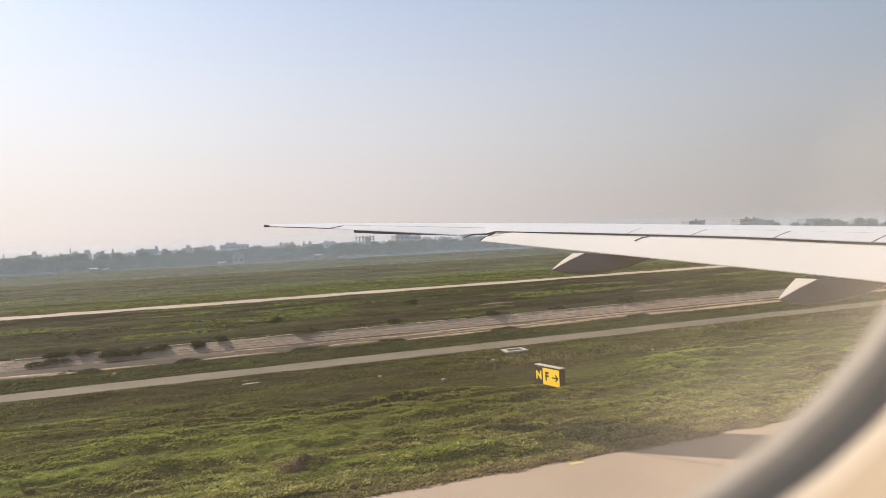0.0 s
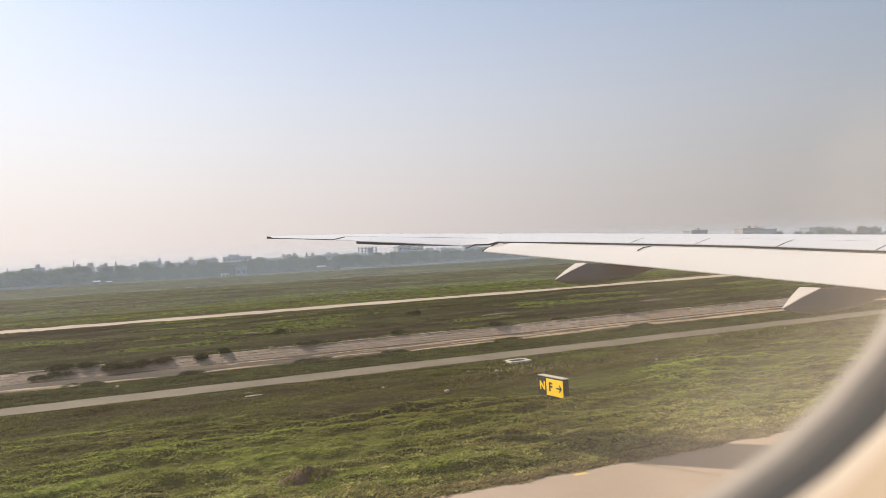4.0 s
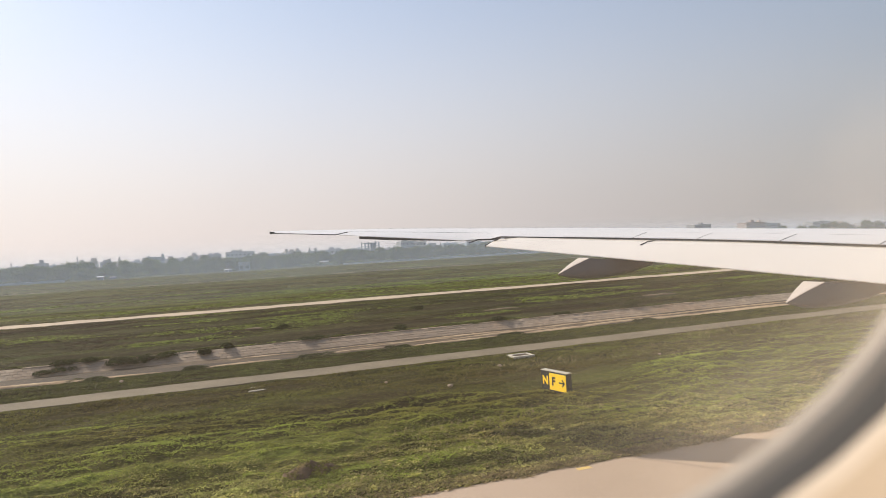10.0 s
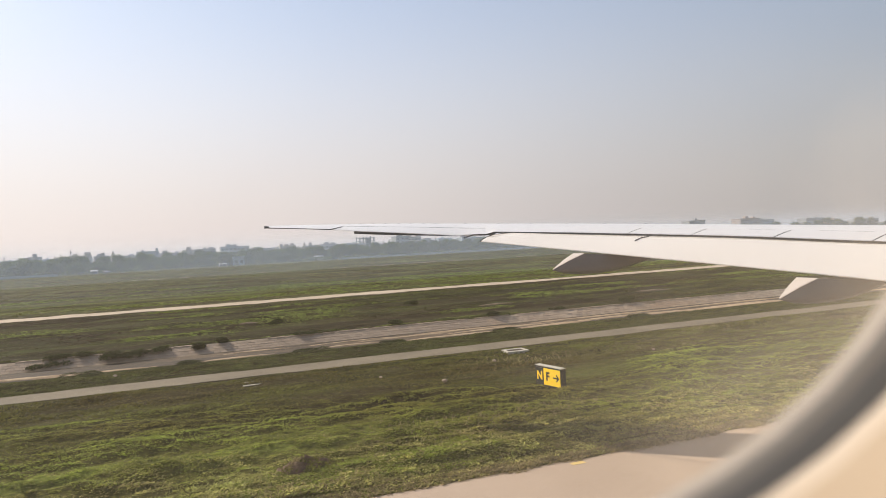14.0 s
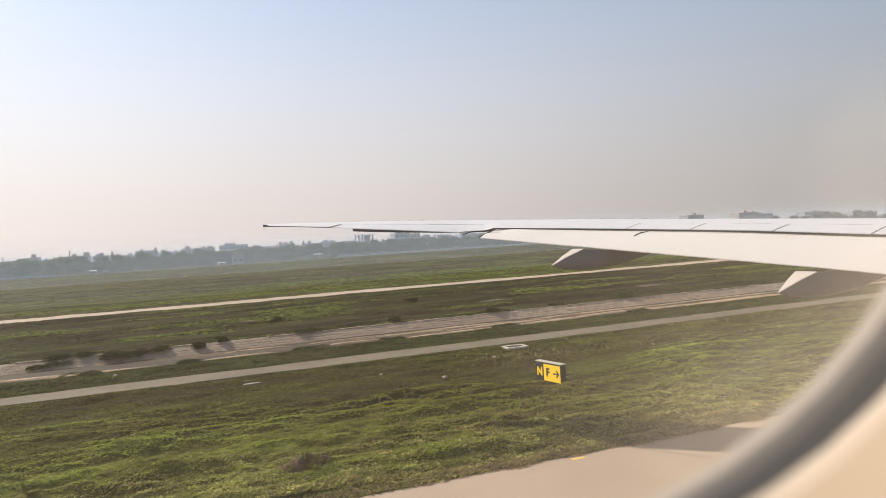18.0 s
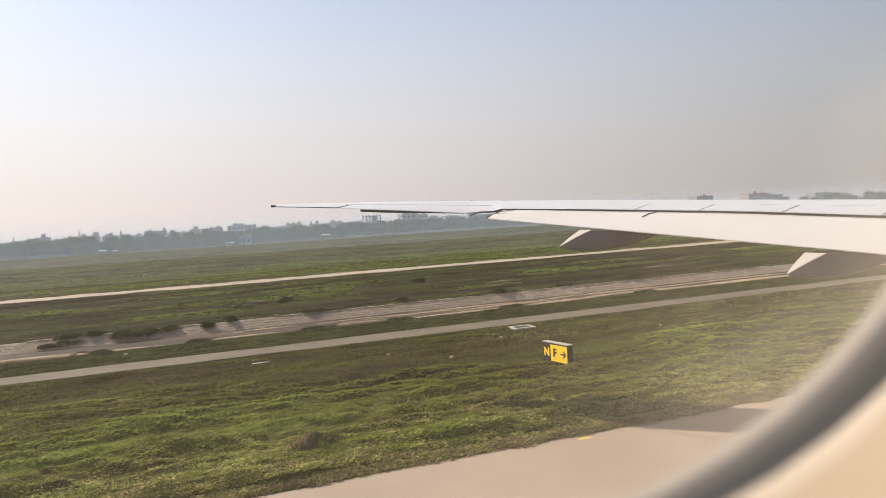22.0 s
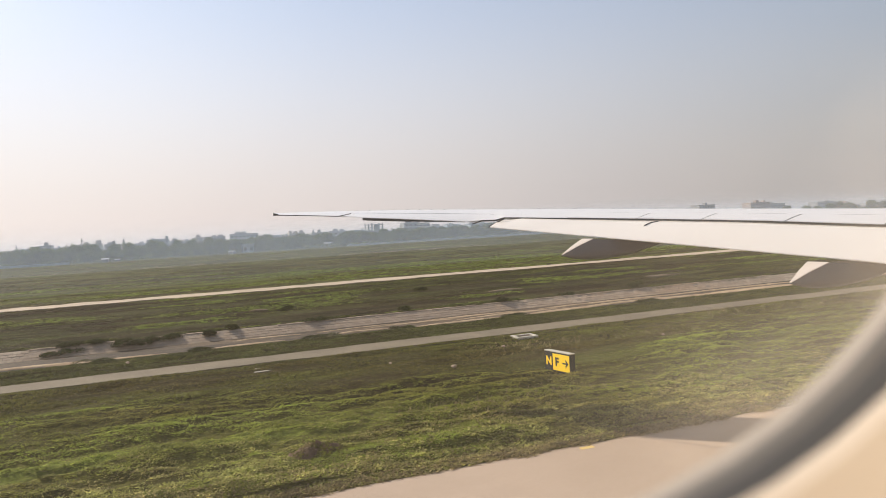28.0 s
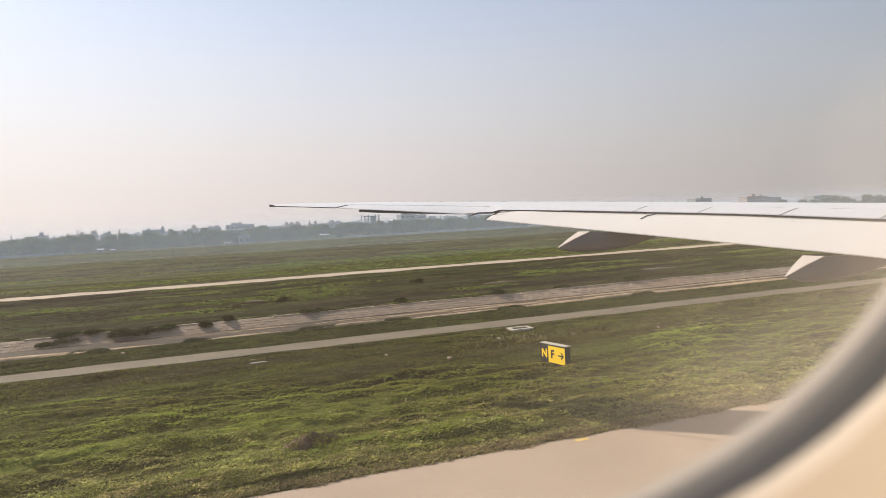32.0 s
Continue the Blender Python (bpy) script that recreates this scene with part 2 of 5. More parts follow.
M["turf"] = ground_material()
M["grass_near"] = leaf_material("grass_near", [(0.285, 0.225, 0.066), (0.275, 0.275, 0.06), (0.345, 0.395, 0.078), (0.265, 0.305, 0.06)], 0.16, 0.6, 0.32)
M["grass_dusty"] = leaf_material("grass_dusty", [(0.50, 0.405, 0.21), (0.47, 0.43, 0.168), (0.43, 0.445, 0.14)], 0.5, 0.55, 0.45)
M["grass_olive"] = leaf_material("grass_olive", [(0.145, 0.104, 0.034), (0.128, 0.116, 0.031), (0.16, 0.165, 0.036), (0.13, 0.106, 0.034)], 0.13, 0.45, 0.38)
M["grass_dry"] = leaf_material("grass_dry", [(0.40, 0.31, 0.19), (0.32, 0.26, 0.14), (0.24, 0.22, 0.095)], 0.3, 0.5, 0.45)
M["weeds"] = leaf_material("weeds", [(0.072, 0.072, 0.026), (0.10, 0.108, 0.033), (0.13, 0.145, 0.045)], 0.4, 0.4, 0.4)
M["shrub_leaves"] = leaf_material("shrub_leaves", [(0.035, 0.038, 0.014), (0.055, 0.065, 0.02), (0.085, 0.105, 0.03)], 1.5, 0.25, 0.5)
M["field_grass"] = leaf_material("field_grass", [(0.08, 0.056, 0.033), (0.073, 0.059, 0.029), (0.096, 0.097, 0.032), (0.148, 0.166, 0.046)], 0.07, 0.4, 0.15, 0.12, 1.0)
M["fresh_grass"] = leaf_material("fresh_grass", [(0.183, 0.201, 0.053), (0.224, 0.271, 0.065), (0.26, 0.319, 0.078)], 0.3, 0.5, 0.3)
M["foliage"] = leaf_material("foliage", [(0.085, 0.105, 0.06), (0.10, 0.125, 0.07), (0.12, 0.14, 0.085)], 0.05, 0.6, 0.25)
# growth beyond the track: some of the distance haze is put into these paler colours
M["field_far_hazed"] = leaf_material("field_far_hazed", [(0.124, 0.096, 0.06), (0.119, 0.108, 0.058), (0.149, 0.151, 0.068), (0.18, 0.198, 0.077)], 0.02, 0.4, 0.12, 0.12, 1.0)
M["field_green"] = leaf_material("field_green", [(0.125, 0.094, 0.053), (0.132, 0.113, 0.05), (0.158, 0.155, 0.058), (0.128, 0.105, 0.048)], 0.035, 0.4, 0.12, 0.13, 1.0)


def wall_material(name, base):
    return surface(name, tuple(c * 0.8 for c in base), base, 0.15, 0.85, 1.2)


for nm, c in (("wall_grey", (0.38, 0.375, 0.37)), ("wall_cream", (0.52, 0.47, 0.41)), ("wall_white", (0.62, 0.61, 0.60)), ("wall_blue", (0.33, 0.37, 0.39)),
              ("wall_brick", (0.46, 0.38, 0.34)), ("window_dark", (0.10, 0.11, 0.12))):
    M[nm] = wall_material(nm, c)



def pane_material():
    """Scratched acrylic: mostly clear, with a thin film for dust and painted-in glare that thickens towards the lower
    forward rim.
    """
    m, nt, bs = nodes_of("dusty_glare_pane")
    nt.nodes.remove(bs)
    out = nt.nodes["Material Output"]
    clear = nt.nodes.new("ShaderNodeBsdfTransparent")
    film = nt.nodes.new("ShaderNodeBsdfTranslucent")
    film.inputs["Color"].default_value = (0.85, 0.735, 0.60, 1)
    tc = nt.nodes.new("ShaderNodeTexCoord")
    gap = nt.nodes.new("ShaderNodeVectorMath")
    gap.operation = "DISTANCE"
    gap.inputs[1].default_value = (0.25, 0.048, -0.06)
    nt.links.new(tc.outputs["Object"], gap.inputs[0])
    edge = nt.nodes.new("ShaderNodeMapRange")
    edge.interpolation_type = "SMOOTHSTEP"
    edge.inputs[1].default_value, edge.inputs[2].default_value = 0.04, 0.24
    edge.inputs[3].default_value, edge.inputs[4].default_value = 0.195, 0.0
    nt.links.new(gap.outputs["Value"], edge.inputs[0])
    streak = noise_node(nt, 11.0, 4, (0.7, 1, 1.8))
    mul = nt.nodes.new("ShaderNodeMath")
    mul.operation = "MULTIPLY"
    nt.links.new(edge.outputs[0], mul.inputs[0])
    nt.links.new(ramp(nt, streak, [(0.32, (0.45, 0.45, 0.45)), (0.68, (1.45, 1.45, 1.45))]), mul.inputs[1])
    add = nt.nodes.new("ShaderNodeMath")
    add.operation = "ADD"
    nt.links.new(mul.outputs[0], add.inputs[0])
    # upright streaks painted for the reflection on the forward side
    far = nt.nodes.new("ShaderNodeVectorMath")
    far.operation = "DISTANCE"
    far.inputs[1].default_value = (0.212, 0.048, 0.10)
    nt.links.new(tc.outputs["Object"], far.inputs[0])
    reflection_area = nt.nodes.new("ShaderNodeMapRange")
    reflection_area.interpolation_type = "SMOOTHSTEP"
    reflection_area.inputs[1].default_value, reflection_area.inputs[2].default_value = 0.0, 0.045
    reflection_area.inputs[3].default_value, reflection_area.inputs[4].default_value = 0.05, 0.0
    nt.links.new(far.outputs["Value"], reflection_area.inputs[0])
    reflection_streaks = nt.nodes.new("ShaderNodeMath")
    reflection_streaks.operation = "MULTIPLY_ADD"
    nt.links.new(reflection_area.outputs[0], reflection_streaks.inputs[0])
    nt.links.new(ramp(nt, noise_node(nt, 60.0, 3, (1, 1, 0.16)), [(0.42, (0, 0, 0)), (0.62, (1, 1, 1))]), reflection_streaks.inputs[1])
    reflection_streaks.inputs[2].default_value = 0.031
    nt.links.new(reflection_streaks.outputs[0], add.inputs[1])
    mx = nt.nodes.new("ShaderNodeMixShader")
    nt.links.new(add.outputs[0], mx.inputs[0])
    nt.links.new(clear.outputs[0], mx.inputs[1])
    nt.links.new(film.outputs[0], mx.inputs[2])
    nt.links.new(mx.outputs[0], out.inputs["Surface"])
    return m


M["dusty_glare_pane"] = pane_material()

# ---- mesh helpers ----
def mesh_of(name, verts, faces, material=None, smooth=False):
    me = bpy.data.meshes.new(name)
    me.from_pydata([tuple(map(float, v)) for v in verts], [], [tuple(map(int, f)) for f in faces])
    if material:
        me.materials.append(material)
    if smooth:
        me.polygons.foreach_set("use_smooth", [True] * len(me.polygons))
    me.update()
    return me


def solid(bm, name, material, smooth=False, normals=True):
    if normals:
        bmesh.ops.recalc_face_normals(bm, faces=bm.faces[:])
    me = bpy.data.meshes.new(name)
    bm.to_mesh(me)
    bm.free()
    me.materials.append(material)
    if smooth:
        me.polygons.foreach_set("use_smooth", [True] * len(me.polygons))
    return me


def thing(name, label, category, at=(0, 0, 0), group="", kind=""):
    ob = new(name)
    ob.empty_display_size = 0.2
    ob.location = at
    return tagged(ob, label, category, group, kind)


def part(name, data, parent, label="", at=None):
    ob = new(name, data)
    ob.parent = parent
    if at is not None:
        ob.location = at
    return tagged(ob, label) if label else ob


def box(bm, x0, x1, y0, y1, z0, z1, edge=0.0):
    made = bmesh.ops.create_cube(bm, size=1.0, matrix=Matrix.Translation(((x0 + x1) / 2, (y0 + y1) / 2, (z0 + z1) / 2)) @ Matrix.Diagonal((x1 - x0, y1 - y0, z1 - z0, 1)))
    if edge:
        es = list({e for v in made["verts"] for e in v.link_edges})
        bmesh.ops.bevel(bm, geom=es, offset=edge, segments=2, affect="EDGES", profile=0.6)


def box_mesh(name, x0, x1, y0, y1, z0, z1, material, edge=0.0):
    bm = bmesh.new()
    box(bm, x0, x1, y0, y1, z0, z1, edge)
    return solid(bm, name, material)


def loft(rings, close=True, caps=True):
    """Quads between rings of equal length; a ring is a list of points."""
    n = len(rings[0])
    verts = [p for r in rings for p in r]
    faces = []
    last = n if close else n - 1
    for i in range(len(rings) - 1):
        for j in range(last):
            k = (j + 1) % n
            faces.append((i * n + j, i * n + k, (i + 1) * n + k, (i + 1) * n + j))
    if caps and close:
        faces.append(tuple(range(n))[::-1])
        faces.append(tuple((len(rings) - 1) * n + j for j in range(n)))
    return verts, faces


def loft_mesh(name, rings, material, smooth=False, close=True, caps=True, sharp=0.0):
    v, f = loft(rings, close, caps)
    me = mesh_of(name, v, f, material, smooth)
    bm = bmesh.new()
    bm.from_mesh(me)
    bmesh.ops.recalc_face_normals(bm, faces=bm.faces[:])
    bm.to_mesh(me)
    bm.free()
    if sharp:
        me.polygons.foreach_set("use_smooth", [True] * len(me.polygons))
        me.set_sharp_from_angle(angle=radians(sharp))
    return me


def soft_noise(x, y, cell, seed):
    """Value noise on a grid of that cell, for arrays."""
    rng = np.random.default_rng(seed)
    tab = rng.random((257, 257))
    u, v = np.asarray(x) / cell, np.asarray(y) / cell
    i, j = np.floor(u).astype(int), np.floor(v).astype(int)
    a, b = u - i, v - j
    a, b = a * a * (3 - 2 * a), b * b * (3 - 2 * b)
    i0, i1, j0, j1 = i % 256, (i + 1) % 256, j % 256, (j + 1) % 256
    return (tab[i0, j0] * (1 - a) + tab[i1, j0] * a) * (1 - b) + (tab[i0, j1] * (1 - a) + tab[i1, j1] * a) * b

# ---- ground ----
TAXI_EDGE, ROAD_A, ROAD_B = 16.3, 34.9, 37.0
TRACK_A, TRACK_B = 86.3, 91.0
# cross-section of the land, from the taxiway outwards; its far dip fits the camera's view
PROFILE_Y = [-5000, -60, 16.0, 16.3, 16.9, 34.6, 35.0, 36.9, 37.3, 41.4, 42.8, 44.4, 45.2, 49.15, 49.3, 50.5, 50.8, 56, 65, 85.8, 86.6, 90.7, 91.5, 140, 572, 1080, 5000]
PROFILE_Z = [-0.06, -0.06, -0.06, 0.01, 0.04, 0.03, -0.05, -0.05, 0.03, -0.02, -0.22, -0.48, -0.60, -0.62, -0.70, -0.22, -0.07, -0.06, 0.0, 0.0, -0.05, -0.05, 0.0, 0.0, -1.98, -4.4, -4.4]


def tufts(x, y):
    """Low wind-combed ridges of growth, longer along the taxiway than across it."""
    r = soft_noise(x * 0.5 + y * 0.2, y, 0.28, 68) * 0.33 + soft_noise(x * 0.22 + y * 0.2, y, 0.5, 66) * 0.39 + soft_noise(x * 0.25 - y * 0.15, y, 1.2, 67) * 0.28
    return np.clip((r - 0.25) * 2.0, 0, 1)


def growth(x, y):
    """How far the lush strip reaches out from the taxiway."""
    return np.interp(y + (soft_noise(x * 0.5, y, 4.0, 63) - 0.5) * 8, [16.3, 17.5, 23.8, 26.2, 28.8, 32.0], [0.85, 0.95, 1.0, 0.72, 0.2, 0.0])


def land(x, y):
    z = np.interp(y, PROFILE_Y, PROFILE_Z)
    rough = np.where(((y > 16.9) & (y < 34.4)) | ((y > 38) & (y < 41)) | ((y > 52) & (y < 85)) | ((y > 92) & (y < 520)), 1.0, 0.0)
    lumps = (soft_noise(x * 0.6, y * 2.4, 2.4, 3) - 0.5) * 0.22 + (soft_noise(x * 0.8, y * 2.0, 0.8, 4) - 0.5) * 0.09
    hump = np.where((y > 16.9) & (y < 34.4), 0.25 * tufts(x, y) * growth(x, y) * np.interp(y, [16.9, 19.5], [0.25, 1.0]), 0.0)
    return z + rough * lumps + hump


def make_ground():
    xs = np.concatenate([[-5000, -1500, -500, -200, -80], np.arange(-40, -14, 2.0), np.arange(-14, 46, 0.25), np.arange(46, 100, 2.0), [110, 150, 250, 500, 900, 1600, 5000]])
    ys = np.concatenate([[-5000, -500, -60, -20], np.arange(0, 15.6, 4.0), [16.0, 16.3, 16.6, 16.9], np.arange(17.0, 34.6, 0.2), [34.6, 35.0, 36.9, 37.3], np.arange(37.75, 52.3, 0.45), [49.15, 49.3, 50.5, 50.8],
                         np.arange(52.5, 85.5, 0.8), [85.8, 86.6, 90.7, 91.5], np.arange(92.5, 140, 2.0), [150, 170, 200, 240, 300, 400, 500, 572, 700, 1080, 2000, 5000]])
    ys = np.unique(np.round(ys, 3))
    gx, gy = np.meshgrid(xs, ys, indexing="ij")
    gz = land(gx, gy)
    n, k = gx.shape
    verts = np.stack([gx, gy, gz], -1).reshape(-1, 3)
    ii, jj = np.meshgrid(np.arange(n - 1), np.arange(k - 1), indexing="ij")
    a = (ii * k + jj).ravel()
    faces = np.stack([a, a + k, a + k + 1, a + 1], -1)
    me = bpy.data.meshes.new("ground")
    me.from_pydata(verts.tolist(), [], faces.tolist())
    me.materials.append(M["turf"])
    me.polygons.foreach_set("use_smooth", [True] * len(me.polygons))
    me.update()
    tagged(new("ground", me), "rough green and brown airfield turf reaching the horizon", "ground", kind="structure")


make_ground()


def strip(name, label, x0, x1, y0, y1, z0, z1, material, wobble, seed, category):
    """A paved or trodden strip with ragged edges."""
    xs = np.concatenate([np.linspace(x0, -30, 12), np.arange(-28, 90, 0.5), np.linspace(92, x1, 14)])
    top = []
    for e, y in enumerate((y0, y1)):
        off = (soft_noise(xs, xs * 0 + 7, 0.8, seed + e) - 0.5) * wobble + (soft_noise(xs, xs * 0 + 3, 3.5, seed + 5 + e) - 0.5) * wobble * 1.5
        top.append([(x, y + o, z1) for x, o in zip(xs, off)])
    rings = [[(p[0], p[1], z0), p, q, (q[0], q[1], z0)] for p, q in zip(*top)]
    me = loft_mesh(name, rings, material)
    return tagged(new(name, me), label, category, kind="structure")


strip("taxiway", "pale sunlit concrete taxiway with a worn grass edge", -1500, 1500, -45, TAXI_EDGE, -0.3, 0.0, M["concrete_taxi"], 0.16, 21, "taxiway")
strip("service_road", "narrow grey asphalt service road across the grass", -900, 1500, ROAD_A, ROAD_B, -0.3, 0.045, M["asphalt_road"], 0.18, 31, "road")
strip("dirt_track", "pale sandy dirt track crossing the airfield", -900, 1500, TRACK_A, TRACK_B, -0.3, 0.03, M["dirt_track"], 1.0, 41, "track")
strip("old_track", "faint pale track far out in the field", -900, 1500, 239.4, 240.8, -0.9, -0.44, M["sand"], 1.0, 61, "track")
strip("canal_bed", "dry muddy bed of the drainage canal", -900, 1500, 44.9, 49.28, -1.2, -0.555, M["mud"], 0.5, 51, "canal")

# ---- airliner: wing ----
# The swept trailing edge lies in the upright plane x + 0.63 y = 21.75. The wing's lines are given there as height over
# span, to fit the camera's view;
# points "off" metres ahead of that plane slide along the eye's ray, so their place in the view is kept.
TE_SUM = 21.75


def ray_point(y, z, off):
    s = (TE_SUM + off) / TE_SUM
    return Vector(((TE_SUM - 0.63 * y) * s, y * s, EYE + (z - EYE) * s))


def line(ys, zs):
    return lambda y: float(np.interp(y, ys, zs))


FLAP_TE = line([0.2, 8.3, 11.5, 15.0, 20.03], [2.99, 4.23, 4.76, 5.284, 6.026])
GAP = line([0.2, 10.95, 13.47, 17.40, 19.55, 19.84, 20.4], [4.58, 5.531, 5.80, 6.131, 6.297, 6.24, 6.25])
CREST = line([0.2, 10.83, 17.39, 19.54, 22.78, 25.05, 27.10, 28.83], [5.10, 5.891, 6.392, 6.542, 6.775, 6.908, 7.02, 7.10])
HINGE = line([19.55, 22.37, 25.13], [6.385, 6.618, 6.831])
AILERON_TE = line([19.55, 19.84, 20.27, 20.57, 20.80, 22.80, 24.66, 25.68], [6.30, 6.24, 6.255, 6.17, 6.237, 6.446, 6.63, 6.767])
TIP_TE = line([25.13, 25.68, 28.83], [6.831, 6.767, 7.035])
CHORD = line([0.2, 10, 19.5, 25.2, 28.9], [11.0, 7.2, 4.2, 2.1, 0.25])
GAP_OFF = line([0.2, 10, 19.55, 20.4], [3.1, 2.2, 1.4, 1.2])

airliner = thing("airliner", "white airliner standing on the taxiway with its flaps lowered", "airliner", (18.0, 0.0, 5.0))
air_inv = Matrix.Translation((-18.0, 0.0, -5.0))


def air_part(name, me, label="", parent=None):
    me.transform(air_inv)
    return part(name, me, parent or airliner, label)


def crest_share(y):
    """Where the crest lies between rear lip and nose: further forward on the outer wing, flattened to catch more sun
    with its outline in view kept.
    """
    return float(np.interp(y, [17.8, 19.5, 22.0], [0.42, 0.50, 0.70]))


def section(y, rear, g, lip, deep):
    """Closed section of the fixed wing: rear lip, over the crest to the nose, and back below."""
    zr, zc, nose = rear(y), CREST(y), CHORD(y)
    c = g + crest_share(y) * (nose - g)
    pts = []
    for k in range(7):
        u = k / 6
        pts.append(ray_point(y, zr + (zc - zr) * (1 - (1 - u) ** 2), g + (c - g) * u))
    for u in (0.3, 0.6, 0.85, 1.0):
        pts.append(ray_point(y, zc - (0.06 + 0.03 * nose) * u * u, c + (nose - c) * u))
    low = zr - lip
    for u, t in ((0.95, 0.5), (0.6, 1.0), (0.3, 0.8)):
        pts.append(ray_point(y, low - deep * t, g + (nose - g) * u))
    pts.append(ray_point(y, low, g + 0.10))
    pts.append(ray_point(y, low, g))
    return pts


def outer_rear(y):
    return AILERON_TE(max(y, 20.6)) + 0.012


def outer_off(y):
    return float(np.interp(y, [20.4, 24.2], [1.15, 0.12]))


def skin_off(y, z):
    """How far ahead of the trailing edge the outer wing's skin reaches the height z."""
    zr, zc, g = (GAP(y), CREST(y), GAP_OFF(y)) if y < 20.5 else (outer_rear(y), CREST(y), outer_off(y))
    u = 1 - math.sqrt(max(0.0, 1 - (z - zr) / (zc - zr)))
    return g + crest_share(y) * (CHORD(y) - g) * max(0.0, u)


def dark_line(name, pts, off, tall, label, parent):
    """A thin dark strip along points of the plane, for the shade in a gap or under an edge, set just in front of the
    edge behind it.
    """
    rings = []
    for (y, z), h in zip(pts, tall):
        rings.append([ray_point(y, z, off), ray_point(y, z - h, off), ray_point(y, z - h, off + 0.05), ray_point(y, z, off + 0.05)])
    return air_part(name, loft_mesh(name, rings, M["fittings_and_gap_shade"]), label, parent)


def make_wing():
    # fixed wing from root to tip: its rear edge steps from flap gap to aileron hinge to bare trailing edge
    spans = list(np.linspace(0.2, 19.5, 26)) + [19.55, 19.7, 19.84, 20.1, 20.3, 20.49, 20.62, 20.8] + list(np.linspace(21, 25.0, 7)) + [25.13, 25.4, 25.68, 26.2, 27.1, 28.0, 28.83]
    rings = []
    for y in spans:
        if y < 20.5:
            rings.append(section(y, GAP, GAP_OFF(y), 0.05, 0.30 if y < 17 else max(-0.03, 0.30 - 0.14 * (y - 17))))
        elif y < 25.14:
            rings.append(section(y, outer_rear, outer_off(y), 0.012, -0.02))
        else:
            rings.append(section(y, AILERON_TE if y < 25.6 else TIP_TE, 0.1, 0.02, -0.01))
    wing = air_part("wing", loft_mesh("wing", rings, M["wing_paint"], sharp=30), "long smooth white wing skin")

    # flap, lowered
    rings = []
    for y in np.linspace(0.4, 19.98, 28):
        g = GAP_OFF(min(y, 19.5))
        te, le = FLAP_TE(y), GAP(y) - 0.03
        end = (20.03 - 19.62) * max(0.0, (y - 17) / 2.98)
        up, low = [], []
        for u in (0.0, 0.1, 0.25, 0.4, 0.55, 0.7, 0.8, 0.9, 0.96, 1.0):
            z = te + (le - te) * (1 - (1 - u) ** 1.3) + 0.05 * math.sin(math.pi * u) * min(1, (20.5 - y) / 6)
            yy = y + 0.05 - end * u
            up.append(ray_point(yy, z, (g + 0.2) * u))
            low.append(ray_point(yy, z - 0.022 - 0.20 * u * (1.2 - u), (g + 0.2) * u))
        rings.append(up + low[::-1])
    air_part("flap", loft_mesh("flap", rings, M["flap_paint"], sharp=40), "wide cream-white flap lowered below the trailing edge", wing)
    # hinge bracket near the flap's top
    def flap_top(y, u):
        le, te = GAP(y) - 0.03, FLAP_TE(y)
        return ray_point(y, te + (le - te) * (1 - (1 - u) ** 1.3) + 0.05 * math.sin(math.pi * u), (GAP_OFF(y) + 0.2) * u)

    rings = []
    for y, u in ((15.78, 0.55), (15.62, 0.74), (15.45, 0.84)):
        p = flap_top(y, u)
        rings.append([p + Vector(d) for d in ((0, 0.006, 0.010), (0, 0.006, -0.03), (0, -0.009, -0.03), (0, -0.009, 0.010))])
    air_part("flap_bracket", loft_mesh("flap_bracket", rings, M["fittings_and_gap_shade"]), "small dark hinge bracket", wing)

    # aileron: a skin just proud of the fixed wing, from hinge line to trailing edge
    rings = []
    for y in [19.9, 20.2, 20.45, 20.75] + list(np.linspace(21.4, 25.1, 10)):
        te, hi = (GAP(y) if y < 20.5 else outer_rear(y)) + 0.004, HINGE(y)
        top = [ray_point(y, te + (hi - te) * k, skin_off(y, te + (hi - te) * k) - 0.012) for k in (0.0, 0.25, 0.5, 0.75, 1.0)]
        rings.append(top + [p - Vector((0, 0, 0.012)) for p in top[::-1]])
    air_part("aileron", loft_mesh("aileron", rings, M["wing_paint"]), "", wing)
    ys = [24.66, 23.7, 22.8, 21.8, 20.8]
    dark_line("aileron_under_shade", [(y, AILERON_TE(y) - 0.004) for y in ys], 0.03, [0.092, 0.088, 0.074, 0.04, 0.012], "dark strip for the shade under the aileron", wing)

    # gap lines: dark strips put in for the shade inside the gaps
    rings = []
    for y in np.linspace(25.1, 19.88, 15):
        z = HINGE(y) + 0.008
        o = skin_off(y, z) - 0.02
        rings.append([ray_point(y, z, o), ray_point(y, z - 0.02, o), ray_point(y, z - 0.02, o + 0.03), ray_point(y, z, o + 0.03)])
    air_part("hinge_gap", loft_mesh("hinge_gap", rings, M["fittings_and_gap_shade"]), "thin dark hinge gap", wing)
    dark_line("tip_under_shade", [(28.75, 7.03), (27.1, 6.893), (25.68, 6.77), (25.13, 6.836)], 0.0, [0.035, 0.03, 0.034, 0.03], "thin dark strip for the shade under the tip's trailing edge", wing)
    ys = np.linspace(0.4, 19.56, 22)
    rings = []
    for y in ys:
        g = GAP_OFF(y) - 0.03
        z = GAP(y) - 0.004
        h = float(np.interp(y, [9, 15], [0.05, 0.034]))
        rings.append([ray_point(y, z, g), ray_point(y, z - h, g), ray_point(y, z - h, g + 0.05), ray_point(y, z, g + 0.05)])
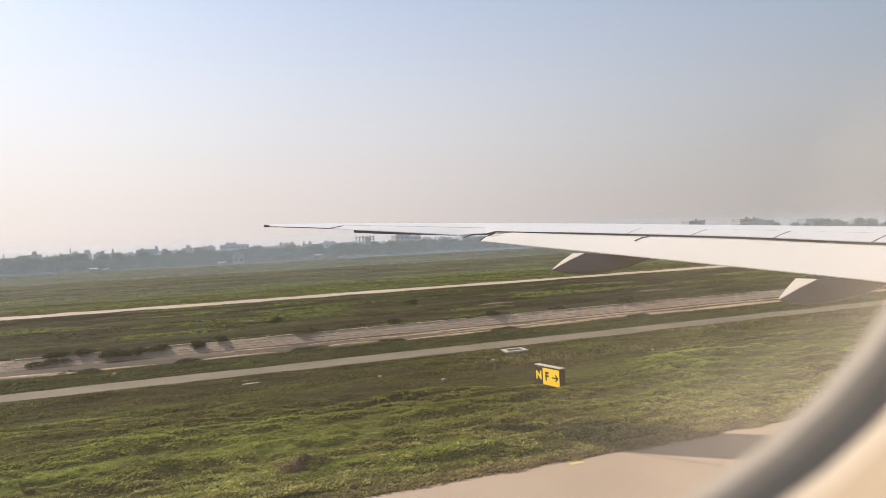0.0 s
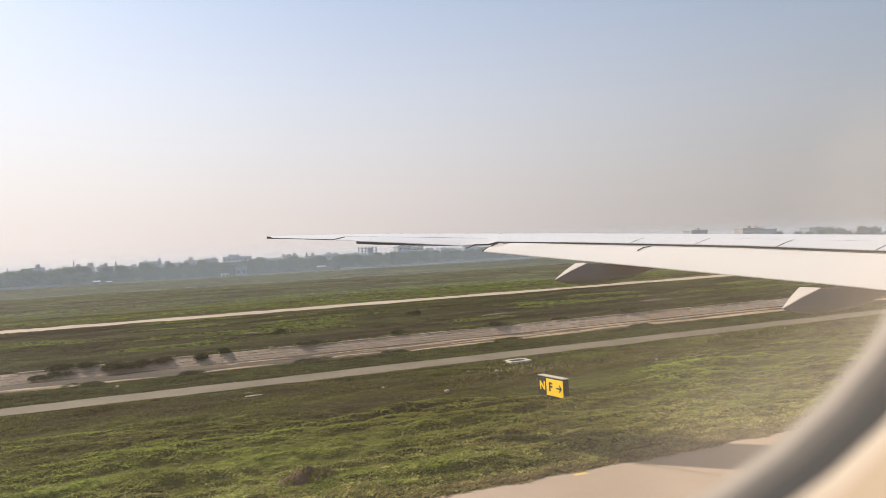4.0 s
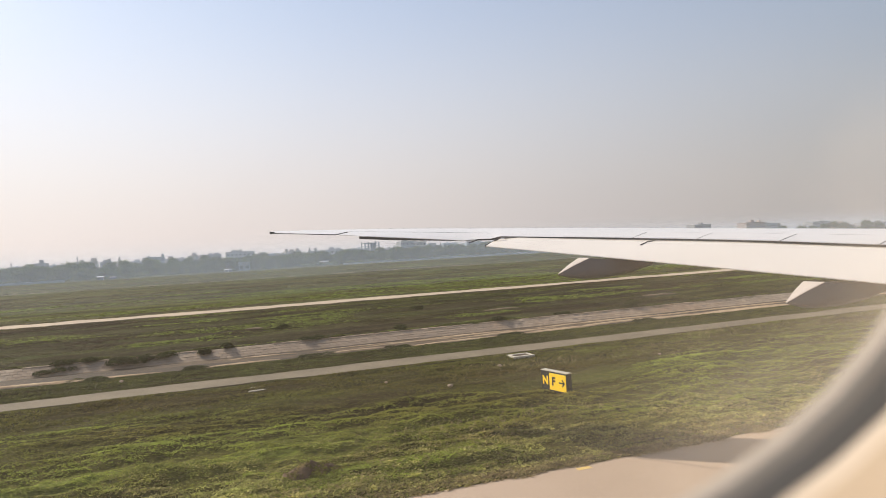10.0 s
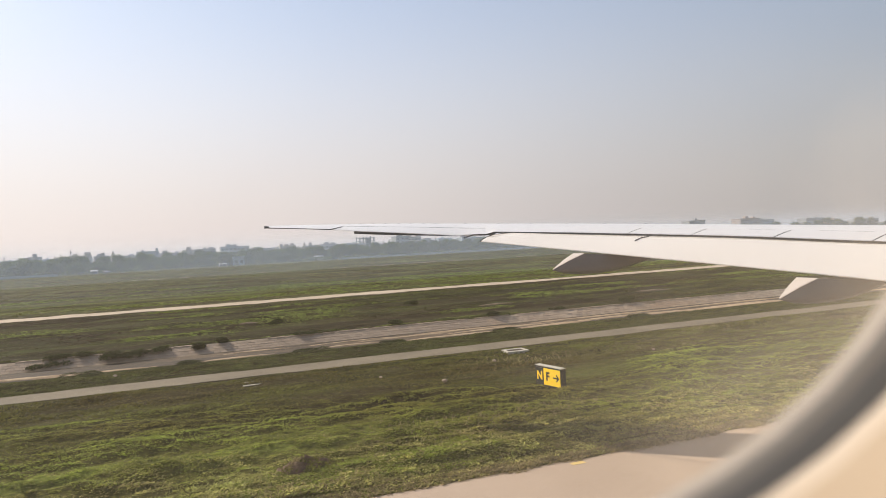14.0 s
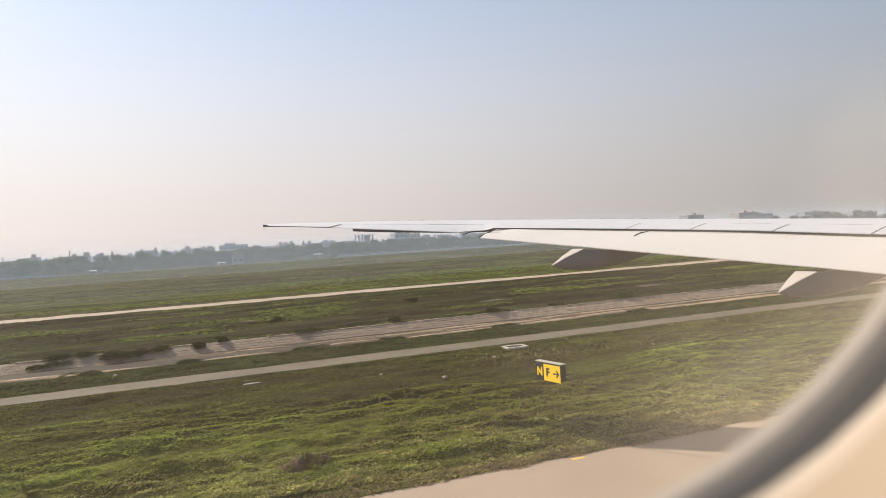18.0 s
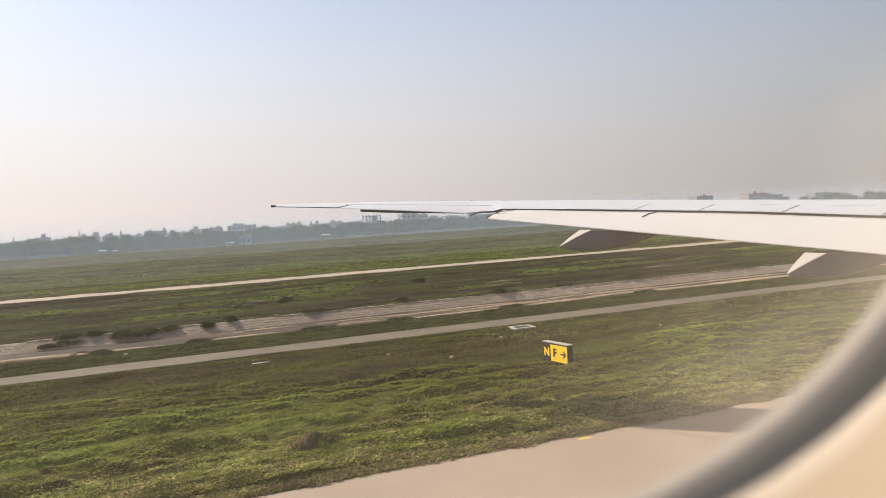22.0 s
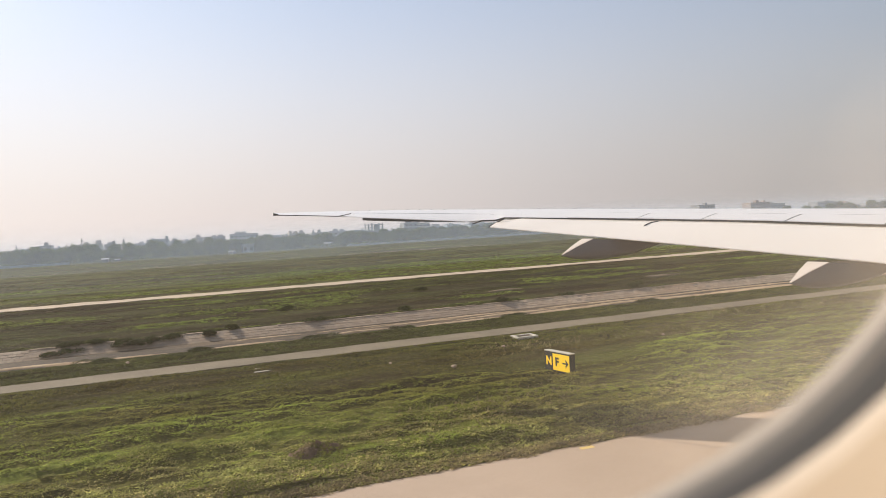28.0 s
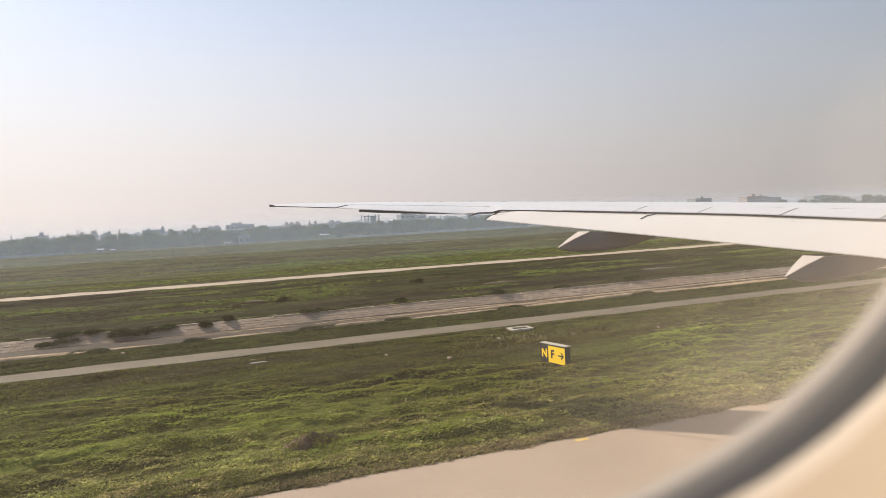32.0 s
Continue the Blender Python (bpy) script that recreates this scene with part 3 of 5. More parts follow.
    air_part("flap_gap", loft_mesh("flap_gap", rings, M["fittings_and_gap_shade"]), "dark strip for the shade in the gap ahead of the flap", wing)
    dark_line("flap_bay_end", [(20.58, 6.165), (20.27, 6.255), (19.84, 6.24), (19.55, 6.297)], 1.0, [0.04, 0.04, 0.05, 0.066], "dark open end of the flap bay", wing)
    dark_line("flap_end", [(20.06, 6.045), (19.82, 6.16), (19.55, 6.297)], 0.9, [0.05, 0.05, 0.066], "dark outer end of the flap", wing)

    # spoilers: separate panels just proud of the skin
    bounds = [3.0, 6.0, 8.0, 9.5, 11.09, 12.82, 14.48, 15.94, 17.75]
    for a, b in zip(bounds, bounds[1:]):
        rings = []
        for y in np.linspace(a + 0.014, b - 0.014, 4):
            g = GAP_OFF(y)
            c = g + 0.42 * (CHORD(y) - g)
            pts = []
            for u in (0.0, 0.1, 0.22, 0.34):
                off = g + (c - g) * u - 0.01
                q = y * (TE_SUM + g) / (TE_SUM + off)
                pts.append(ray_point(q, GAP(q) + (CREST(q) - GAP(q)) * (1 - (1 - u) ** 2) + 0.012, off))
            rings.append(pts + [p - Vector((0, 0, 0.03)) for p in pts[::-1]])
        air_part("spoiler", loft_mesh("spoiler", rings, M["wing_paint"]), "", wing)
        front = []
        for y in np.linspace(a + 0.3, b - 0.5, 4):
            g = GAP_OFF(y)
            off = g + (0.42 * (CHORD(y) - g)) * 0.36
            q = y * (TE_SUM + g) / (TE_SUM + off)
            z = GAP(q) + (CREST(q) - GAP(q)) * (1 - 0.64 ** 2)
            front.append([ray_point(q, z + 0.006, off), ray_point(q, z - 0.02, off), ray_point(q, z - 0.02, off + 0.03), ray_point(q, z + 0.006, off + 0.03)])
        air_part("hinge_line", loft_mesh("hinge_line", front, M["seal_grey"]), "thin grey hinge line", wing)
    for y in bounds[1:-1]:
        rings = []
        for u in (0.0, 0.1, 0.22, 0.34):
            g = GAP_OFF(y)
            off = g + 0.42 * (CHORD(y) - g) * u - 0.01
            q = y * (TE_SUM + g) / (TE_SUM + off)
            p = ray_point(q, GAP(q) + (CREST(q) - GAP(q)) * (1 - (1 - u) ** 2) + 0.006, off)
            wd = 0.014 if y < 13.5 else 0.004
            rings.append([p + Vector(d) for d in ((wd * 0.5, wd, 0.008), (wd * 0.5, wd, -0.02), (-wd * 0.5, -wd, -0.02), (-wd * 0.5, -wd, 0.008))])
        air_part("spoiler_gap", loft_mesh("spoiler_gap", rings, M["fittings_and_gap_shade"]), "dark gap between spoiler panels", wing)

    # small vortex generators on the crest
    fin = mesh_of("vortex_generator", [(-0.025, -0.004, -0.03), (0.025, -0.004, -0.03), (0.015, 0, 0.012), (-0.025, 0, 0.016), (-0.025, 0.004, -0.03), (0.025, 0.004, -0.03)],
                  [(0, 1, 2, 3), (5, 4, 3, 2), (0, 3, 4), (1, 5, 2), (0, 4, 5, 1)], M["fittings_and_gap_shade"])
    for y in [24.85, 24.35, 23.85, 23.35, 22.85, 22.4, 21.95, 21.5, 20.5, 19.45, 18.5, 17.5, 16.5, 15.5, 14.5]:
        g = GAP_OFF(y) if y < 20.5 else outer_off(y)
        p = ray_point(y, CREST(y) + 0.004, g + crest_share(y) * (CHORD(y) - g))
        part("vortex_generator", fin, wing, at=p + Vector((-18.0, 0.0, -5.0)))

    # tip lamp
    rings = [[ray_point(28.86, z, o) for z, o in ((7.10, 0.3), (7.09, 0.0), (7.0, 0.0), (6.99, 0.3))], [ray_point(28.62, z, o) for z, o in ((7.075, 0.3), (7.065, 0.0), (7.0, 0.0), (6.99, 0.3))]]
    air_part("tip_lamp", loft_mesh("tip_lamp", rings, M["fittings_and_gap_shade"]), "dark navigation lamp housing", wing)

    # flap track fairings: keeled canoe painted grey as shaded, its sloping tail deck cream as sunlit
    for tip, scale in (((9.88, 16.93, 5.115), 0.962), ((12.91, 12.03, 4.336), 0.991)):
        shape = ((0.0, 0.02, 0.0, -0.02), (0.12, 0.06, 0.06, -0.06), (0.45, 0.17, 0.23, -0.14), (0.88, 0.30, 0.41, -0.19), (1.5, 0.34, 0.36, -0.20), (2.3, 0.35, 0.36, -0.13), (3.2, 0.32, 0.40, 0.08), (4.2, 0.24, 0.60, 0.38), (4.9, 0.10, 0.76, 0.70))
        rings, deck = [], []
        for u, w, top, bot in shape:
            x, zt, zb = tip[0] + u * scale, tip[2] + top * scale, tip[2] + bot * scale
            w *= scale
            h = zt - zb
            rings.append([(x, tip[1] + a * w, zb + b * h) for a, b in ((-1, 1), (-1, 0.5), (-0.88, 0.22), (-0.5, 0.05), (0, 0), (0.5, 0.05), (0.88, 0.22), (1, 0.5), (1, 1))])
            if u < 1.2:
                deck.append([(x, tip[1] - w * 0.99, zt + 0.004), (x, tip[1] + w * 0.99, zt + 0.004), (x, tip[1] + w * 0.99, zt + 0.02), (x, tip[1] - w * 0.99, zt + 0.02)])
        air_part("flap_track_fairing", loft_mesh("flap_track_fairing", rings, M["fairing_shaded_grey"], sharp=40), "canoe-shaped fairing with a pointed tail, grey for its shaded side", wing)
        air_part("tail_deck", loft_mesh("tail_deck", deck, M["deck_sunlit_paint"]), "sloping top of the fairing's tail, cream for its sunlight", wing)


make_wing()

# ---- aircraft cabin and window ----
WIN_D = 0.12


def rounded_ring(grow, depth, n=14):
    """The window's rounded outline, grown by metres at the lining's depth WIN_D, set at the given depth and scaled from
    the eye to fit the camera's view.
    """
    k = min(1.0, max(0.0, (grow - 0.009) / 0.0175))  # frame and surround outlines differ to fit the rim in the camera's view
    x0, x1, z0, z1, ra, rb = -0.095 - grow, 0.186 + 0.022 * k + grow, -0.05 + 0.005 * k - grow, 0.336 + grow, 0.136 + 0.009 * k + grow, 0.12 - 0.01 * k + grow
    s = depth / WIN_D
    pts = []
    for cx, cz, a0 in ((x1 - ra, z0 + rb, -90), (x1 - ra, z1 - rb, 0), (x0 + ra, z1 - rb, 90), (x0 + ra, z0 + rb, 180)):
        for k in range(n):
            a = radians(a0 + 90 * k / (n - 1))
            pts.append((cx + ra * math.cos(a), cz + rb * math.sin(a)))
    return [Vector((x * s, depth, EYE + z * s)) for x, z in pts]


window = new("cabin_window")
window.parent = airliner
window.location = (0.05 - 18.0, 0.16, 5.93 - 5.0)
tagged(window, "rounded cabin window with a cream plastic surround")
win_inv = Matrix.Translation((-0.05, -0.16, -5.93))


def window_part(name, steps, material, label=""):
    me = loft_mesh(name, [rounded_ring(g, d) for g, d in steps], material, True, True, False)
    me.transform(win_inv)
    return part(name, me, window, label)


window_part("outer_frame", [(0.052, 0.235), (0.0124, 0.215), (0.0127, 0.205), (0.0137, 0.197), (0.0155, 0.190)], M["frame_beige"], "beige metal frame round the pane")
# mid-grey step paints the shading that runs from frame to seal
window_part("rim_shading", [(0.0155, 0.190), (0.0168, 0.186), (0.0192, 0.182)], M["rim_shading_grey"], "mid-grey band for the shading between frame and seal")
window_part("seal", [(0.0192, 0.182), (0.0209, 0.178), (0.0230, 0.174), (0.0265, 0.168)], M["seal_grey"], "dark grey rubber seal")
window_part("lip", [(0.0265, 0.168), (0.0252, 0.159), (0.0258, 0.152), (0.0275, 0.145), (0.0300, 0.138)], M["cabin_sunlit_cream"], "lip of the surround, brighter cream for its sunlight")
window_part("reveal", [(0.0300, 0.138), (0.034, 0.128), (0.040, 0.115), (0.060, 0.085), (0.085, 0.060), (0.12, 0.045)], M["cabin_plastic"], "cream moulded plastic surround")

def make_pane():
    # set into the frame's groove, a little larger than the opening
    me = mesh_of("pane", [(x, 0.208, EYE + z) for x, z in ((-0.19, -0.13), (0.40, -0.13), (0.40, 0.62), (-0.19, 0.62))], [(0, 1, 2, 3)], M["dusty_glare_pane"])
    me.transform(win_inv)
    return part("pane", me, window, "scratched, slightly dusty acrylic pane with a veil of glare")


make_pane()


# fuselage: closed tube round the seat, with the window's hole in its side
def make_fuselage():
    ring0 = rounded_ring(0.052, 0.235)
    n = len(ring0)
    outer = []
    for p in ring0:
        dx, dz = p.x - 0.09, p.z - 6.2
        k = 1.6 / max(abs(dx), abs(dz))
        outer.append(Vector((0.09 + dx * k, 0.24, 6.2 + dz * k)))
    v, f = loft([ring0, outer], True, False)
    me = mesh_of("window_panel", v, f, M["paint_white"])
    air_part("window_panel", me, "white fuselage skin round the window")
    v, f = loft([rounded_ring(0.12, 0.045), [Vector((p.x, 0.05, p.z)) for p in outer]], True, False)
    me = mesh_of("side_lining", v, f, M["cabin_dark"])
    air_part("side_lining", me, "beige cabin side lining")
    # tube: flat side panel at y 0.24, arc round the rest
    arc = [(0.24, 7.8), (-0.6, 8.4), (-1.8, 8.8), (-2.8, 8.9), (-4.0, 8.8), (-5.2, 8.2), (-5.9, 7.0), (-6.1, 5.8), (-5.8, 4.4), (-5.0, 3.3), (-4.0, 2.8), (-2.8, 2.6), (-1.6, 2.8), (-0.6, 3.4), (0.1, 4.2), (0.24, 4.6)]
    rings = [[Vector((x, y, z)) for y, z in arc] for x in (-26, -1.51, 1.69, 40)]
    v, f = loft(rings, False, False)
    k = len(arc)
    f.append((0, 0 + k, k + k - 1, k - 1))
    f.append((2 * k, 3 * k, 4 * k - 1, 3 * k - 1))
    f.append(tuple(range(k)))
    f.append(tuple(range(3 * k, 4 * k)))
    me = mesh_of("hull", v, f, M["paint_white"])
    air_part("hull", me, "white fuselage hull")


make_fuselage()


# landing gear under the hull
def make_gear(x, y, wheels, r, top):
    strut = air_part("landing_gear", loft_mesh("landing_gear", [[(x + 0.14 * math.cos(a), y + 0.14 * math.sin(a), z) for a in np.linspace(0, 2 * math.pi, 11)[:-1]] for z in (r * 0.8, top)], M["paint_white"]), "white landing gear leg")
    for dx in wheels:
        for side in (-0.75, 0.35):
            rings = [[(x + dx + q * math.cos(a), y + side + w, r + q * math.sin(a)) for a in np.linspace(0, 2 * math.pi, 25)[:-1]] for w, q in ((0.0, r * 0.8), (0.05, r * 0.97), (0.2, r), (0.35, r * 0.97), (0.4, r * 0.8))]
            air_part("wheel", loft_mesh("wheel", rings, M["seal_grey"]), "black rubber wheel", strut)


make_gear(22.0, -0.4, (-1.4, 0.0, 1.4), 0.66, 3.6)
make_gear(22.0, -5.6, (-1.4, 0.0, 1.4), 0.66, 3.6)
make_gear(38.0, -2.9, (0.0,), 0.54, 2.8)

# ---- skyline beyond the airfield ----
WINDOW_MESH = box_mesh("window", -0.8, 0.8, -0.06, 0.10, -0.75, 0.75, M["window_dark"])


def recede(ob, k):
    """From the sketch plan of the skyline to its estimated distance and size: scaled k times along the eye's rays, to
    fit the camera's view.
    """
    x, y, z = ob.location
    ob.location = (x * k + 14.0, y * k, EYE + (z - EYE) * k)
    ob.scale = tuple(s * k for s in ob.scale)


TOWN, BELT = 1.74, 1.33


def make_building(x, w, h, y=620.0, material="wall_grey", d=14.0, label="", roof_bits=1, name="apartment_building"):
    """A flat-roofed block: wall, parapet roof with a stair head, windows storey by storey."""
    b = thing(name, label or "hazy flat-roofed concrete apartment building beyond the airfield", "building", (x, y, 0), "buildings on the skyline")
    part("wall", box_mesh("wall", -w / 2, w / 2, -d / 2, d / 2, -1.5, h - 0.8, M[material]), b)
    bm = bmesh.new()
    box(bm, -w / 2 - 0.2, w / 2 + 0.2, -d / 2 - 0.2, d / 2 + 0.2, h - 0.8, h - 0.35)
    for a0, a1, c0, c1 in ((-w / 2, w / 2, -d / 2, -d / 2 + 0.25), (-w / 2, w / 2, d / 2 - 0.25, d / 2), (-w / 2, -w / 2 + 0.25, -d / 2 + 0.25, d / 2 - 0.25), (w / 2 - 0.25, w / 2, -d / 2 + 0.25, d / 2 - 0.25)):
        box(bm, a0, a1, c0, c1, h - 0.35, h)
    roof = part("roof", solid(bm, "roof", M[material]), b)
    rng = random.Random(int(x * 7 + w))
    for _ in range(roof_bits):
        s = min(w * 0.35, rng.uniform(2.0, 4.5))
        u = rng.uniform(-w / 2 + s / 2, w / 2 - s / 2)
        part("stair_head", box_mesh("stair_head", u - s / 2, u + s / 2, -2, 2, h - 0.35, h + rng.uniform(1.2, 2.6), M[material]), roof)
    storeys = max(1, int((h - 0.8) / 3.1))
    cols = max(1, int(w / 3.4))
    for s in range(storeys):
        z = h - 2.6 - 3.1 * s
        if z < 5.0:
            break
        for c in range(cols):
            part("window", WINDOW_MESH, b, at=((c + 0.5) * w / cols - w / 2, -d / 2, z))
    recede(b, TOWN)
    return b


# centre, width, height
for k, (x, w, h) in enumerate([(-107, 8, 12.4), (-76, 15, 11.8), (-61, 12, 10.8), (-41, 10, 9.9), (-26, 17, 12.7), (-9, 15, 10.2), (5, 9, 12.2), (19, 17, 12.3), (44, 24, 13.6), (65, 15, 10.4), (78, 8, 9.1), (90, 14, 11.9), (108, 12, 10.8), (125, 16, 11.4), (142, 15, 8.9), (192, 13, 15.3), (205, 17, 14.4), (224, 13, 10.5), (242, 19, 6.2), (265, 19, 11.0)]):
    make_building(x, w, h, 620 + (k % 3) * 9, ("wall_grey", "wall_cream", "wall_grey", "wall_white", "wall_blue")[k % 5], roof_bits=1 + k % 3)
for k, (x, w, h) in enumerate([(535, 22, 17.2), (620, 29, 17.0), (648, 37, 14.8), (712, 28, 13.8), (757, 19, 10.5), (825, 39, 9.8), (-120, 18, 10.2), (-150, 14, 11.0)]):
    make_building(x, w, h, 620 + (k % 3) * 9, ("wall_grey", "wall_brick", "wall_grey")[k % 3], roof_bits=1 + k % 3)
# a second row far behind; haze is put into its paler, bluer walls
rng = random.Random(11)
for k in range(26):
    x = -330 + k * 52 + rng.uniform(-16, 16)
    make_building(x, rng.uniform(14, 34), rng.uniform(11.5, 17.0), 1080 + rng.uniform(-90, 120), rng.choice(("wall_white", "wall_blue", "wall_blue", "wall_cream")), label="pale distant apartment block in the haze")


def make_frame_building(x, y, w, h):
    """Unfinished block: open concrete frame of slabs and columns."""
    b = thing("unfinished_building", "unfinished pale concrete frame building with open storeys", "building", (x, y, 0))
    d = 13.0
    part("core", box_mesh("core", w * 0.12, w * 0.34, 1.5, d / 2, -1, h - 0.5, M["wall_blue"]), b)
    n = 6
    for i in range(n):
        z = h - 0.4 - i * (h - 0.4) / n
        part("slab", box_mesh("slab", -w / 2, w / 2, -d / 2, d / 2, z - 0.6, z, M["wall_blue"]), b)
    for i in range(5):
        u = -w / 2 + 0.6 + i * (w - 1.2) / 4
        for v in (-d / 2 + 0.6, d / 2 - 0.6):
            part("column", box_mesh("column", u - 0.45, u + 0.45, v - 0.45, v + 0.45, -1, h + (0.8 if (i + (v > 0)) % 2 else 0.2), M["wall_blue"]), b)
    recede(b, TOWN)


make_frame_building(158.2, 620, 14.5, 15.6)


def make_mast(x, y, h, kind):
    if kind == "mast":
        m = thing("radio_mast", "thin lattice mast rising over the trees", "mast", (x, y, 0), "masts on the skyline")
        rings = [[(a * r, b * r, z) for a, b in ((1, 1), (-1, 1), (-1, -1), (1, -1))] for z, r in ((0, 0.55), (h * 0.6, 0.4), (h, 0.18))]
        part("pole", loft_mesh("pole", rings, M["wall_grey"]), m)
        part("aerial", box_mesh("aerial", -0.7, 0.7, -0.2, 0.2, h * 0.86, h * 0.90, M["wall_grey"]), m)
    else:
        m = thing("minaret", "slender pale tower with a domed cap", "tower", (x, y, 0), "towers on the skyline")
        rings = [[(r * math.cos(a), r * math.sin(a), z) for a in np.linspace(0, 2 * math.pi, 9)[:-1]] for z, r in ((0, 1.0), (h * 0.75, 0.85), (h * 0.76, 1.25), (h * 0.79, 1.25), (h * 0.80, 0.75))]
        part("shaft", loft_mesh("shaft", rings, M["wall_cream"]), m)
        rings = [[(r * math.cos(a), r * math.sin(a), z) for a in np.linspace(0, 2 * math.pi, 9)[:-1]] for z, r in ((h * 0.80, 0.8), (h * 0.86, 0.85), (h * 0.92, 0.55), (h, 0.05))]
        part("cap", loft_mesh("cap", rings, M["wall_cream"]), m)
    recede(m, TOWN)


for x, h, kind in ((-81, 16.5, "mast"), (-51, 14.7, "minaret"), (7, 14.9, "mast"), (101, 14.3, "minaret"), (224, 12.6, "mast"), (-126, 14.1, "mast"), (178, 12.0, "minaret")):
    make_mast(x, 612, h, kind)


def leaf_cloud(rng, blobs, count, size):
    """Small leaf clumps over a few blobs: centres, radii; as triangles fanned from shared points."""
    verts, faces = [], []
    tot = sum(b[3] ** 2 for b in blobs)
    for bx, by, bz, r in blobs:
        for _ in range(int(count * r * r / tot)):
            v = rng.normal(size=3)
            v /= np.linalg.norm(v)
            v[2] = abs(v[2]) * 0.9 - 0.25
            c = np.array((bx, by, bz)) + v * r * rng.uniform(0.7, 1.05) * (1, 1, 0.8)
            k = len(verts)
            verts.append(tuple(c))
            for _ in range(3):
                a = rng.normal(size=3) * size
                b = a + rng.normal(size=3) * size * 0.7
                verts.append(tuple(c + a)); verts.append(tuple(c + b))
            faces += [(k, k + 1, k + 2), (k, k + 3, k + 4), (k, k + 5, k + 6)]
    return verts, faces


def tree_meshes(seed, h, w):
    rng = np.random.default_rng(seed)
    blobs = []
    for _ in range(9):
        a, q = rng.uniform(0, 2 * math.pi), rng.uniform(0, w * 0.40)
        blobs.append((q * math.cos(a), q * math.sin(a), h * rng.uniform(0.20, 0.78), w * rng.uniform(0.20, 0.30)))
    blobs.append((0, 0, h * 0.8, w * 0.22))
    v, f = leaf_cloud(rng, blobs, 800, w * 0.045)
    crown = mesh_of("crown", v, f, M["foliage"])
    verts, faces = [], []
    def limb(p, q, r0, r1):
        k = len(verts)
        for c, r in ((p, r0), (q, r1)):
            for a in range(5):
                verts.append((c[0] + r * math.cos(a * 1.2566), c[1] + r * math.sin(a * 1.2566), c[2]))
        for a in range(5):
            faces.append((k + a, k + (a + 1) % 5, k + 5 + (a + 1) % 5, k + 5 + a))
    limb((0, 0, -0.3), (0.1, 0, h * 0.45), 0.28, 0.18)
    for bx, by, bz, r in blobs[:5]:
        limb((0.1, 0, h * rng.uniform(0.3, 0.45)), (bx * 0.8, by * 0.8, bz), 0.14, 0.05)
    return mesh_of("trunk", verts, faces, M["bark"]), crown


TREES = [tree_meshes(100 + i, h, w) for i, (h, w) in enumerate(((8.5, 9), (7.2, 11), (10.5, 10), (6.0, 8), (9.0, 14), (5.0, 9)))]


def plant_tree(x, y, k, s, turn):
    t = thing("tree", "broad green tree in the belt beyond the field", "tree", (x, y, 0), "tree belt")
    t.scale = (s, s, s)
    t.rotation_euler = (0, 0, turn)
    part("trunk", TREES[k][0], t)
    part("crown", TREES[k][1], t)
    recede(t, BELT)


rng = random.Random(5)
back = []
x = -175.0
while x < 330:
    for row, y in enumerate((415, 450, 500, 555)):
        yy = y + rng.uniform(-10, 10) - (30 if x < -30 else 0) * (row == 0)
        xx = x * yy / 440 + rng.uniform(-3, 3)
        if row == 0 and rng.random() < 0.25:
            continue
        k, s, turn = rng.randrange(6), rng.uniform(0.75, 1.1) * (0.62 if row == 0 and x > 60 else 0.85 if row == 0 else 1.0), rng.uniform(0, 6.28)
        if row < 2:
            plant_tree(xx, yy, k, s, turn)
        else:
            back.append((xx, yy, k, s, turn))
    x += rng.uniform(3.2, 5.2)
for x in np.arange(560, 900, 9.0):
    plant_tree(float(x) + rng.uniform(-3, 3), 590 + rng.uniform(-15, 10), rng.randrange(6), rng.uniform(1.0, 1.45), rng.uniform(0, 6.28))


def make_woods():
    """The trees behind the belt's front rows, joined."""
    crowns = []
    for _, crown in TREES:
        co, tri = np.empty(len(crown.vertices) * 3), np.empty(len(crown.loops), dtype=int)
        crown.vertices.foreach_get("co", co)
        crown.loops.foreach_get("vertex_index", tri)
        crowns.append((co.reshape(-1, 3), tri))
    vs, fs, n = [], [], 0
    for x, y, k, s, turn in back:
        co, tri = crowns[k]
        c, q = math.cos(turn) * s * BELT, math.sin(turn) * s * BELT
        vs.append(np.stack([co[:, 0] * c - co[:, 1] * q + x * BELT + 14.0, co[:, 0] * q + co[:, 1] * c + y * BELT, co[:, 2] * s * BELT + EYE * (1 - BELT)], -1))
        fs.append(tri + n)
        n += len(co)
    tri = np.concatenate(fs).astype(np.int32)
    me = bpy.data.meshes.new("woods")
    me.vertices.add(n)
    me.vertices.foreach_set("co", np.concatenate(vs).astype(np.float32).ravel())
    me.loops.add(len(tri))
    me.loops.foreach_set("vertex_index", tri)
    me.polygons.add(len(tri) // 3)
    me.polygons.foreach_set("loop_start", np.arange(0, len(tri), 3, dtype=np.int32))
    me.update(calc_edges=True)
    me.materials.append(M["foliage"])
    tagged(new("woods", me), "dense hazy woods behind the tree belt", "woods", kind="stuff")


make_woods()


